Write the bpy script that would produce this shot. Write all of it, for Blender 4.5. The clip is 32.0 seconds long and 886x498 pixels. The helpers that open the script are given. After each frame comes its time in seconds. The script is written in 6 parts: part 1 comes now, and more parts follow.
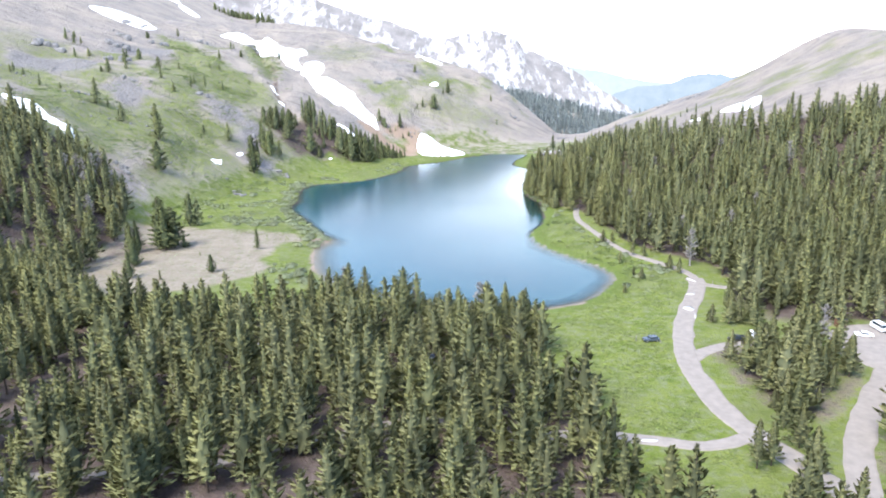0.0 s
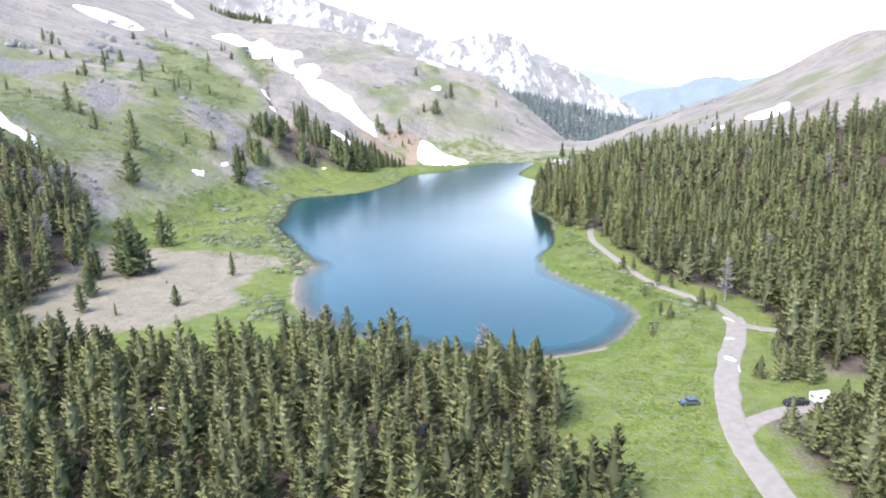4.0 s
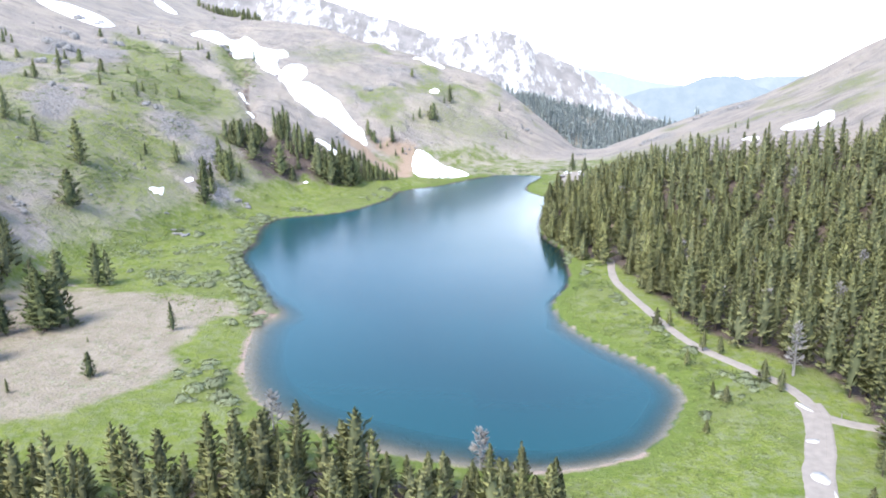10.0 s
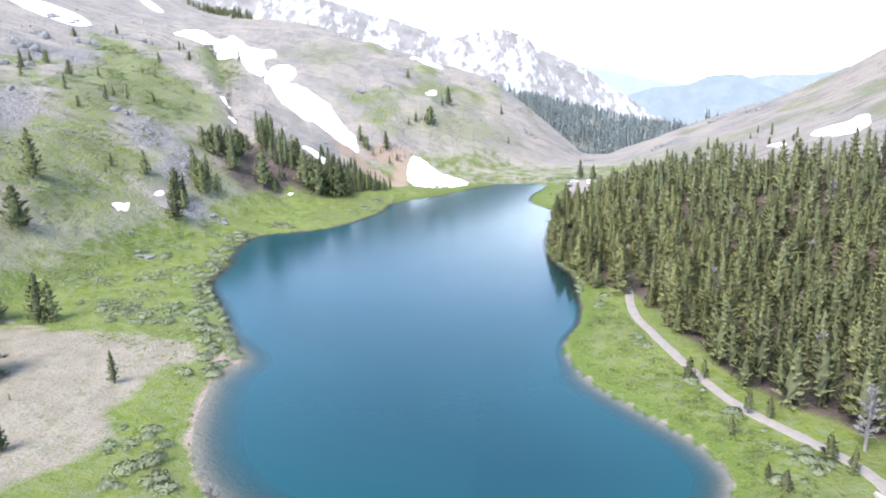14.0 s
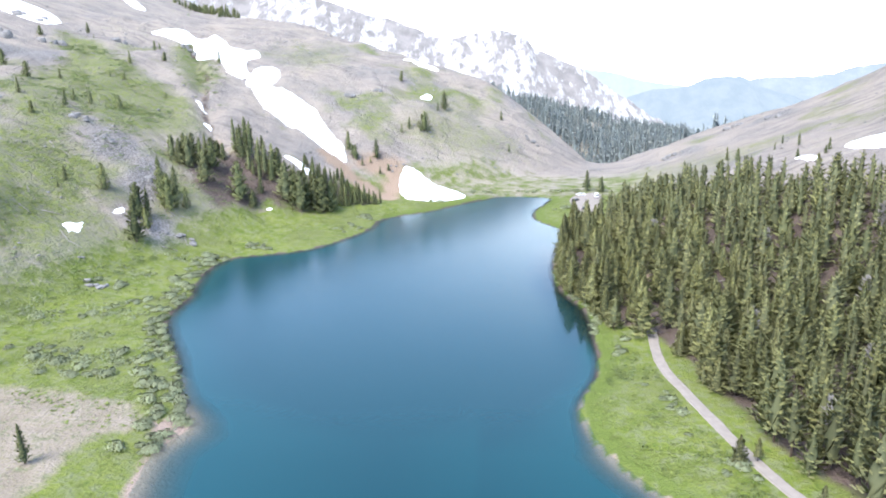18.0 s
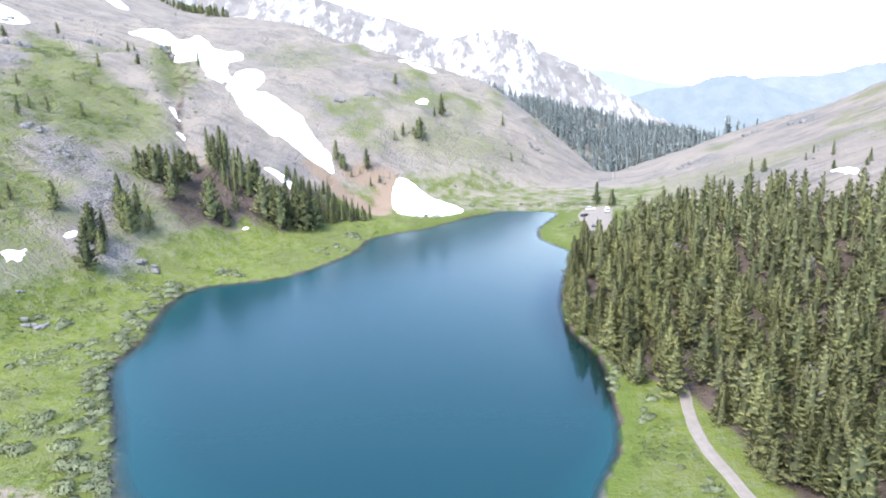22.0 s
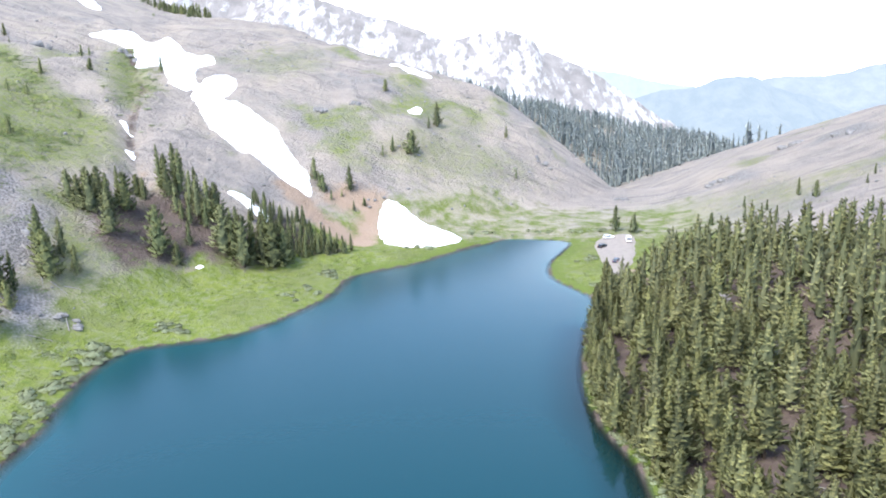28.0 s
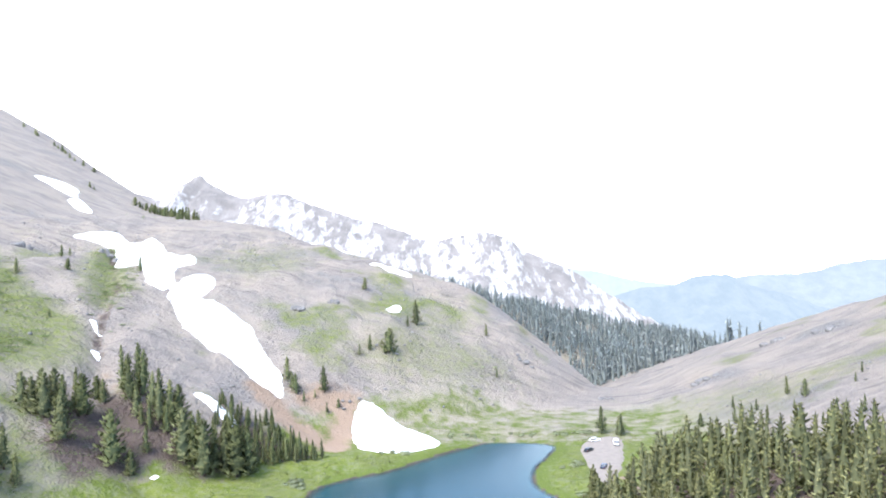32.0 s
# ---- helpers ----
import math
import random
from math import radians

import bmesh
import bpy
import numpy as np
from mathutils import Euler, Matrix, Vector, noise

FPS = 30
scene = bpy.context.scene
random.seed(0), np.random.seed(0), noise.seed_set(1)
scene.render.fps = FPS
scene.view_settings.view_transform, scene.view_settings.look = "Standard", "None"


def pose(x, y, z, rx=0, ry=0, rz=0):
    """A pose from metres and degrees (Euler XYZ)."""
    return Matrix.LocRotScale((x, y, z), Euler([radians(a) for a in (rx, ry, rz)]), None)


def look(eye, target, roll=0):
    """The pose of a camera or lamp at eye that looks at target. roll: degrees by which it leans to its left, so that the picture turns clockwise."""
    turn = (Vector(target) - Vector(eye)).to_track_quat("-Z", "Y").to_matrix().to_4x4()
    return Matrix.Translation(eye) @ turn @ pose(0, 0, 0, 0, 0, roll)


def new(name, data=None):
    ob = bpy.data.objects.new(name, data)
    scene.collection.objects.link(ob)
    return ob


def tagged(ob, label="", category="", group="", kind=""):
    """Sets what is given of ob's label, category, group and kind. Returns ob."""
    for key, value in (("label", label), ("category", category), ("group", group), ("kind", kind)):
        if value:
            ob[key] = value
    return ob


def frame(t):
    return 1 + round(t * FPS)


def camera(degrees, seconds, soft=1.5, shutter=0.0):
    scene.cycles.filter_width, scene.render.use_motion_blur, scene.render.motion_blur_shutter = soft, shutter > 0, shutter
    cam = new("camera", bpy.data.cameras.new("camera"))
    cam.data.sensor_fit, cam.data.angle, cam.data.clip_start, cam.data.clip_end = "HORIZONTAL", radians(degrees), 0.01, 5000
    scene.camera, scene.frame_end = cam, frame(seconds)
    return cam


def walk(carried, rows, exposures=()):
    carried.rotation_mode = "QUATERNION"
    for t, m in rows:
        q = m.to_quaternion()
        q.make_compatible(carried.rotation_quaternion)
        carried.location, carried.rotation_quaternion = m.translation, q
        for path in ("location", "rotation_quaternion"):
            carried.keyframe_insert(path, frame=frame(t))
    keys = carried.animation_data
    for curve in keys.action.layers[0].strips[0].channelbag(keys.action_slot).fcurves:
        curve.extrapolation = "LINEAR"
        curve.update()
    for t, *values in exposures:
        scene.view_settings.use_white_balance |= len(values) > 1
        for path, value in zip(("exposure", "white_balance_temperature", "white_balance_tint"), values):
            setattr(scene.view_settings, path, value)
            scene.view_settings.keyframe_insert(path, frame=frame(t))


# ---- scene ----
cam = camera(62.5, 32.0, soft=1.85)
PATH = [
    (0, (0.593, 3.646, 81.457), (0.46, 5.569, 80.92), -1.1),
    (1, (0.429, 12.332, 81.129), (0.293, 14.254, 80.595), -1.0),
    (2, (0.492, 21.608, 81.086), (0.352, 23.531, 80.555), -1.1),
    (3, (0.749, 30.485, 81.049), (0.604, 32.408, 80.518), -1.1),
    (6, (0.022, 57.779, 81.561), (-0.125, 59.701, 81.028), -1.0),
    (7, (0.29, 66.685, 81.804), (0.14, 68.607, 81.269), -1.0),
    (8, (0.515, 75.663, 81.858), (0.362, 77.584, 81.322), -1.0),
    (9, (0.606, 84.555, 81.796), (0.452, 86.476, 81.26), -1.0),
    (10, (0.461, 93.545, 81.814), (0.307, 95.466, 81.278), -0.9),
    (11, (0.525, 102.334, 81.677), (0.368, 104.254, 81.141), -0.9),
    (12, (0.578, 111.26, 81.781), (0.42, 113.18, 81.245), -0.9),
    (13, (0.568, 120.009, 81.811), (0.409, 121.929, 81.274), -1.0),
    (14, (0.501, 129.132, 81.68), (0.341, 131.051, 81.142), -1.1),
    (17, (-0.707, 156.612, 81.464), (-0.862, 158.532, 80.927), -0.9),
    (18, (-0.976, 165.619, 81.585), (-1.129, 167.54, 81.049), -0.9),
    (19, (-0.761, 173.908, 81.496), (-0.915, 175.829, 80.96), -1.0),
    (20, (-0.756, 182.745, 81.586), (-0.911, 184.666, 81.05), -1.1),
    (21, (-0.814, 192.04, 81.664), (-0.969, 193.96, 81.129), -1.1),
    (22, (-0.695, 201.552, 81.977), (-0.854, 203.472, 81.44), -1.1),
    (23, (-0.348, 211.158, 82.057), (-0.511, 213.077, 81.52), -1.2),
    (24, (-0.681, 220.059, 82.19), (-0.844, 221.979, 81.654), -1.3),
    (25, (-0.836, 228.947, 82.207), (-1.0, 230.867, 81.671), -1.3),
    (28, (-0.897, 254.895, 82.215), (-1.065, 256.815, 81.682), -1.3),
    (28.5, (-0.845, 258.204, 82.222), (-1.014, 260.123, 81.682), -1.4),
    (29, (-0.681, 260.541, 82.263), (-0.844, 262.447, 81.678), -1.4),
    (29.5, (-0.351, 262.112, 82.313), (-0.508, 264.009, 81.699), -1.5),
    (30, (0.031, 262.97, 82.328), (-0.122, 264.87, 81.719), -1.5),
    (30.5, (0.325, 263.215, 82.321), (0.183, 265.153, 81.847), -1.5),
    (31, (0.776, 263.071, 82.235), (0.644, 265.044, 81.939), -1.3),
    (31.5, (1.229, 262.96, 82.115), (1.103, 264.953, 81.99), -1.3),
    (32, (1.6, 262.738, 81.984), (1.479, 264.735, 81.979), -1.3),
]
walk(cam, [(t, look(eye, target, roll)) for t, eye, target, roll in PATH])

# ---- sky and sun ----
world = bpy.data.worlds.new("sky")
scene.world = world
world.use_nodes = True
wn, wl = world.node_tree.nodes, world.node_tree.links
wn.clear()
sky = wn.new("ShaderNodeTexSky")
sky.sky_type = "NISHITA"
sky.sun_disc = False
sky.sun_elevation, sky.sun_rotation = radians(52), radians(215)
sky.altitude, sky.dust_density = 2400, 1.5
clear = wn.new("ShaderNodeBackground")
clear.inputs["Strength"].default_value = 0.15
wl.new(sky.outputs[0], clear.inputs["Color"])
cloud = wn.new("ShaderNodeBackground")
cloud.inputs["Color"].default_value = (0.93, 0.965, 1.0, 1)
cloud.inputs["Strength"].default_value = 0.95
wt, wno, wra, wmix = (wn.new("ShaderNode" + k) for k in ("TexCoord", "TexNoise", "ValToRGB", "MixShader"))
wno.inputs["Scale"].default_value, wno.inputs["Detail"].default_value = 2.2, 5
# bright cloud round the horizon, thinning to blue overhead
wxyz, wadd = wn.new("ShaderNodeSeparateXYZ"), wn.new("ShaderNodeMath")
wadd.operation = "MULTIPLY_ADD"
wadd.inputs[1].default_value = 0.3
wra.color_ramp.elements[0].position, wra.color_ramp.elements[1].position = 0.24, 0.47
wra.color_ramp.elements[0].color, wra.color_ramp.elements[1].color = (1, 1, 1, 1), (0.06, 0.06, 0.06, 1)
wl.new(wt.outputs["Generated"], wno.inputs["Vector"])
wl.new(wt.outputs["Generated"], wxyz.inputs[0])
wl.new(wno.outputs[0], wadd.inputs[0])
wl.new(wxyz.outputs["Z"], wadd.inputs[2])
wl.new(wadd.outputs[0], wra.inputs[0])
wl.new(wra.outputs[0], wmix.inputs[0])
wl.new(clear.outputs[0], wmix.inputs[1])
wl.new(cloud.outputs[0], wmix.inputs[2])
wo = wn.new("ShaderNodeOutputWorld")
wl.new(wmix.outputs[0], wo.inputs[0])

lamp = bpy.data.lights.new("sun", "SUN")
lamp.energy, lamp.angle, lamp.color = 1.65, radians(28), (1.0, 0.955, 0.90)
sun = new("sun", lamp)
sun.matrix_world = look((-120, -160, 260), (0, 0, 0))
scene.view_settings.exposure = 2.4


# ---- materials ----
def material(name, rough=0.8, metal=0.0, spec=0.3):
    m = bpy.data.materials.new(name)
    m.use_nodes = True
    b = m.node_tree.nodes["Principled BSDF"]
    b.inputs["Roughness"].default_value, b.inputs["Metallic"].default_value = rough, metal
    b.inputs["Specular IOR Level"].default_value = spec
    return m, m.node_tree.nodes, m.node_tree.links, b


def noise_of(n, l, scale, detail=4, where=None, rough=0.55):
    t = n.new("ShaderNodeTexNoise")
    t.inputs["Scale"].default_value, t.inputs["Detail"].default_value, t.inputs["Roughness"].default_value = scale, detail, rough
    if where is None:
        where = n.new("ShaderNodeTexCoord").outputs["Object"]
    l.new(where, t.inputs["Vector"])
    return t.outputs[0]


def ramp(n, l, fac, stops):
    r = n.new("ShaderNodeValToRGB")
    e = r.color_ramp.elements
    while len(e) < len(stops):
        e.new(0.5)
    for k, (p, c) in zip(e, stops):
        k.position, k.color = p, (*c, 1) if len(c) == 3 else c
    l.new(fac, r.inputs[0])
    return r.outputs[0]


def mix(n, l, fac, a, b):
    k = n.new("ShaderNodeMix")
    k.data_type = "RGBA"
    for socket, v in ((k.inputs[0], fac), (k.inputs[6], a), (k.inputs[7], b)):
        if hasattr(v, "links"):
            l.new(v, socket)
        elif isinstance(v, tuple):
            socket.default_value = (*v, 1)
        else:
            socket.default_value = v
    return k.outputs[2]


def calc(n, l, op, a, b=0.0, clamp=False):
    k = n.new("ShaderNodeMath")
    k.operation, k.use_clamp = op, clamp
    for socket, v in ((k.inputs[0], a), (k.inputs[1], b)):
        if hasattr(v, "links"):
            l.new(v, socket)
        else:
            socket.default_value = v
    return k.outputs[0]


def bump(n, l, b, height, strength, distance):
    k = n.new("ShaderNodeBump")
    k.inputs["Strength"].default_value, k.inputs["Distance"].default_value = strength, distance
    l.new(height, k.inputs["Height"])
    l.new(k.outputs[0], b.inputs["Normal"])


def attribute(n, name):
    a = n.new("ShaderNodeAttribute")
    a.attribute_name = name
    return a.outputs["Fac"]


def plain(name, colour, rough=0.6, metal=0.0, vary=0.25, scale=8.0, spec=0.4):
    """A painted or natural surface with a little grain and wear."""
    m, n, l, b = material(name, rough, metal, spec)
    dark = tuple(c * (1 - vary) for c in colour)
    light = tuple(min(1, c * (1 + vary * 0.6)) for c in colour)
    f = noise_of(n, l, scale, 5)
    l.new(ramp(n, l, f, ((0.3, dark), (0.7, light))), b.inputs["Base Color"])
    g = noise_of(n, l, scale * 7, 3)
    l.new(calc(n, l, "ADD", calc(n, l, "MULTIPLY", g, 0.2), rough - 0.1), b.inputs["Roughness"])
    bump(n, l, b, g, 0.15, 0.02)
    return m


def ground_material():
    m, n, l, b = material("ground_cover", 0.95, 0, 0.15)
    where = n.new("ShaderNodeTexCoord").outputs["Object"]
    small, mid, big = noise_of(n, l, 1.3, 5, where), noise_of(n, l, 0.16, 5, where), noise_of(n, l, 0.035, 4, where)

    def mask(name, edge=0.18, other=None):
        v = calc(n, l, "ADD", attribute(n, name), calc(n, l, "MULTIPLY", calc(n, l, "SUBTRACT", mid if other is None else other, 0.5), 1.1))
        v = calc(n, l, "ADD", v, calc(n, l, "MULTIPLY", calc(n, l, "SUBTRACT", small, 0.5), 0.5))
        return calc(n, l, "MULTIPLY", calc(n, l, "SUBTRACT", v, 0.5 - edge), 0.5 / edge, True)

    patch = noise_of(n, l, 0.42, 6, where, 0.65)
    meadow = mix(n, l, ramp(n, l, mid, ((0.36, (0, 0, 0)), (0.62, (1, 1, 1)))), (0.090, 0.120, 0.020), (0.140, 0.164, 0.036))
    meadow = mix(n, l, ramp(n, l, patch, ((0.46, (0, 0, 0)), (0.62, (0.9, 0.9, 0.9)))), meadow, (0.145, 0.160, 0.080))
    meadow = mix(n, l, ramp(n, l, patch, ((0.30, (0.9, 0.9, 0.9)), (0.42, (0, 0, 0)))), meadow, (0.07, 0.105, 0.02))
    meadow = mix(n, l, ramp(n, l, big, ((0.45, (0, 0, 0)), (0.65, (0.6, 0.6, 0.6)))), meadow, (0.108, 0.12, 0.045))
    sedge = mix(n, l, small, (0.078, 0.108, 0.022), (0.112, 0.142, 0.032))
    col = mix(n, l, mask("lush"), meadow, sedge)
    scree = mix(n, l, ramp(n, l, mid, ((0.32, (0, 0, 0)), (0.68, (1, 1, 1)))), (0.205, 0.182, 0.162), (0.286, 0.251, 0.219))
    scree = mix(n, l, ramp(n, l, small, ((0.45, (0, 0, 0)), (0.75, (1, 1, 1)))), scree, (0.156, 0.138, 0.127))
    scree = mix(n, l, ramp(n, l, big, ((0.4, (0, 0, 0)), (0.62, (0.8, 0.8, 0.8)))), scree, (0.299, 0.257, 0.212))
    slope_way = n.new("ShaderNodeMapping")
    slope_way.inputs["Rotation"].default_value = (0, 0, radians(33))
    slope_way.inputs["Scale"].default_value = (0.035, 0.22, 0.05)
    l.new(where, slope_way.inputs["Vector"])
    streak = noise_of(n, l, 1.0, 6, slope_way.outputs[0], 0.6)
    scree = mix(n, l, ramp(n, l, streak, ((0.30, (0.75, 0.75, 0.75)), (0.46, (0, 0, 0)))), scree, (0.124, 0.111, 0.104))
    scree = mix(n, l, ramp(n, l, streak, ((0.56, (0, 0, 0)), (0.70, (0.7, 0.7, 0.7)))), scree, (0.313, 0.276, 0.232))
    col = mix(n, l, mask("scree"), col, scree)
    rock = mix(n, l, ramp(n, l, small, ((0.35, (0, 0, 0)), (0.65, (1, 1, 1)))), (0.108, 0.099, 0.094), (0.268, 0.250, 0.232))
    col = mix(n, l, mask("rock", 0.35), col, rock)
    herbs = mix(n, l, ramp(n, l, patch, ((0.36, (0, 0, 0)), (0.6, (1, 1, 1)))), (0.072, 0.100, 0.022), (0.150, 0.174, 0.046))
    herbs = mix(n, l, ramp(n, l, small, ((0.52, (0, 0, 0)), (0.7, (0.8, 0.8, 0.8)))), herbs, (0.162, 0.168, 0.12))
    thin = calc(n, l, "MULTIPLY", mask("herbs", 0.4), ramp(n, l, calc(n, l, "ADD", calc(n, l, "MULTIPLY", patch, 0.6), calc(n, l, "MULTIPLY", streak, 0.4)), ((0.36, (0.35, 0.35, 0.35)), (0.56, (0.95, 0.95, 0.95)))))
    col = mix(n, l, thin, col, herbs)
    ochre = mix(n, l, mid, (0.235, 0.165, 0.115), (0.27, 0.208, 0.160))
    col = mix(n, l, mask("ochre"), col, ochre)
    dry = mix(n, l, ramp(n, l, mid, ((0.35, (0, 0, 0)), (0.65, (1, 1, 1)))), (0.195, 0.162, 0.125), (0.24, 0.204, 0.162))
    dry = mix(n, l, ramp(n, l, small, ((0.5, (0, 0, 0)), (0.75, (0.8, 0.8, 0.8)))), dry, (0.168, 0.156, 0.078))
    dry = mix(n, l, ramp(n, l, patch, ((0.52, (0, 0, 0)), (0.66, (0.75, 0.75, 0.75)))), dry, (0.125, 0.135, 0.07))
    col = mix(n, l, mask("dry"), col, dry)
    duff = mix(n, l, ramp(n, l, mid, ((0.35, (0, 0, 0)), (0.65, (1, 1, 1)))), (0.058, 0.042, 0.038), (0.115, 0.088, 0.078))
    duff = mix(n, l, ramp(n, l, small, ((0.5, (0, 0, 0)), (0.75, (0.7, 0.7, 0.7)))), duff, (0.078, 0.078, 0.036))
    col = mix(n, l, mask("duff"), col, duff)
    sand = mix(n, l, small, (0.23, 0.168, 0.135), (0.30, 0.238, 0.196))
    col = mix(n, l, mask("sand", 0.25), col, sand)
    l.new(col, b.inputs["Base Color"])
    crag = calc(n, l, "MULTIPLY", calc(n, l, "ABSOLUTE", calc(n, l, "SUBTRACT", noise_of(n, l, 0.3, 6, where, 0.62), 0.5)), attribute(n, "scree"))
    bump(n, l, b, calc(n, l, "ADD", calc(n, l, "MULTIPLY", mid, 2.0), calc(n, l, "ADD", small, calc(n, l, "MULTIPLY", crag, -6.0))), 1.0, 0.6)
    return m


def foliage_material(name, old_shaded, young, own=True, translucent=0.14, share=0.5):
    """Needles, with inner shade painted darker and fresher growth at the tips, each tree of its own hue."""
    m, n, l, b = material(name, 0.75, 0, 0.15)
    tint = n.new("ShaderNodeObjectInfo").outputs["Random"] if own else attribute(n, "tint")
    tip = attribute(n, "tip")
    col = mix(n, l, ramp(n, l, tip, ((0.1, (0, 0, 0)), (0.95, (1, 1, 1)))), old_shaded, young)
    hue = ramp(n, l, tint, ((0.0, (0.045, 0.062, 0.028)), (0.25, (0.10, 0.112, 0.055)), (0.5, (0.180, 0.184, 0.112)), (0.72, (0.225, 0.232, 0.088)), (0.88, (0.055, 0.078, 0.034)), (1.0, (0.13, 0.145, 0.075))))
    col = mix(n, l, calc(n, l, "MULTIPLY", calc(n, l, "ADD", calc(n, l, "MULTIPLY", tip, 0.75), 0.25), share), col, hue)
    vigour = calc(n, l, "MULTIPLY_ADD", calc(n, l, "FRACT", calc(n, l, "MULTIPLY", tint, 7.3)), 0.6)
    vigour.node.inputs[2].default_value = 0.72
    shade = n.new("ShaderNodeVectorMath")
    shade.operation = "SCALE"
    l.new(col, shade.inputs[0])
    l.new(vigour, shade.inputs["Scale"])
    col = shade.outputs[0]
    grain = noise_of(n, l, 1.7, 3)
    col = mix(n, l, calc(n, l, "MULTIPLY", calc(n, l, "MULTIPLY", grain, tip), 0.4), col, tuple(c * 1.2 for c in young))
    l.new(col, b.inputs["Base Color"])
    t = n.new("ShaderNodeBsdfTranslucent")
    l.new(col, t.inputs["Color"])
    k = n.new("ShaderNodeMixShader")
    k.inputs[0].default_value = translucent
    l.new(b.outputs[0], k.inputs[1])
    l.new(t.outputs[0], k.inputs[2])
    l.new(k.outputs[0], n["Material Output"].inputs["Surface"])
    return m


def water_material():
    m, n, l, b = material("lake_water", 0.06, 0, 0.5)
    b.inputs["IOR"].default_value = 1.37
    b.inputs["Specular Tint"].default_value = (0.60, 0.90, 1.0, 1)
    depth = attribute(n, "depth")
    col = ramp(n, l, depth, ((0.0, (0.02, 0.05, 0.05)), (0.25, (0.004, 0.042, 0.050)), (1.0, (0.003, 0.0325, 0.0405))))
    l.new(col, b.inputs["Base Color"])
    where = n.new("ShaderNodeTexCoord").outputs["Object"]
    calm_tree_dark = attribute(n, "calm_tree_dark")
    # the bank trees' dark reflection is painted into the smooth water's colour
    col = mix(n, l, calc(n, l, "MULTIPLY", calc(n, l, "POWER", calm_tree_dark, 1.3), 0.96, True), col, (0.004, 0.011, 0.011))
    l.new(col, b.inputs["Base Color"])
    ripple = calc(n, l, "ADD", noise_of(n, l, 0.9, 3, where), calc(n, l, "MULTIPLY", noise_of(n, l, 0.12, 2, where), 1.5))
    wind = calc(n, l, "ADD", calc(n, l, "MULTIPLY", noise_of(n, l, 0.012, 3, where), 0.12), 0.12)
    l.new(calc(n, l, "MULTIPLY", wind, calc(n, l, "SUBTRACT", 1.08, calm_tree_dark)), b.inputs["Roughness"])
    bump(n, l, b, ripple, 0.16, 0.12)
    clear_ = n.new("ShaderNodeBsdfTransparent")
    clear_.inputs["Color"].default_value = (0.86, 0.92, 0.9, 1)
    k = n.new("ShaderNodeMixShader")
    l.new(ramp(n, l, depth, ((0.0, (0.06, 0.06, 0.06)), (0.03, (0.22, 0.22, 0.22)), (0.1, (0.62, 0.62, 0.62)), (0.24, (1, 1, 1)))), k.inputs[0])
    l.new(clear_.outputs[0], k.inputs[1])
    l.new(b.outputs[0], k.inputs[2])
    l.new(k.outputs[0], n["Material Output"].inputs["Surface"])
    return m


def far_material(name, low, high, snow, haze_tint, haze_glow):
    """Distant mountainside: rock, trees and snow by height and steepness, with the haze before it painted as emission.
    """
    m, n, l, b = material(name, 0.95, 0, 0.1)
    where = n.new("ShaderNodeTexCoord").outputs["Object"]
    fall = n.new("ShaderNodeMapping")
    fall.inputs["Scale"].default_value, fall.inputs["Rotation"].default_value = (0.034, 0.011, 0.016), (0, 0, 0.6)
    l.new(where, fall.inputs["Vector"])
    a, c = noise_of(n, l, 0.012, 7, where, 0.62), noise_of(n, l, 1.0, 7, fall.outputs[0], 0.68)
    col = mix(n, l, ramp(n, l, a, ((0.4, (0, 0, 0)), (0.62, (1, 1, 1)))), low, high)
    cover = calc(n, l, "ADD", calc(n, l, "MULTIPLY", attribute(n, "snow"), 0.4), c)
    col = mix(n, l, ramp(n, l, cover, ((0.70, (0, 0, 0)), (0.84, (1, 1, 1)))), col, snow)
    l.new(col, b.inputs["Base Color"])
    b.inputs["Emission Color"].default_value = (*haze_tint, 1)
    b.inputs["Emission Strength"].default_value = haze_glow
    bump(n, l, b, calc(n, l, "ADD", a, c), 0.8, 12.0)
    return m


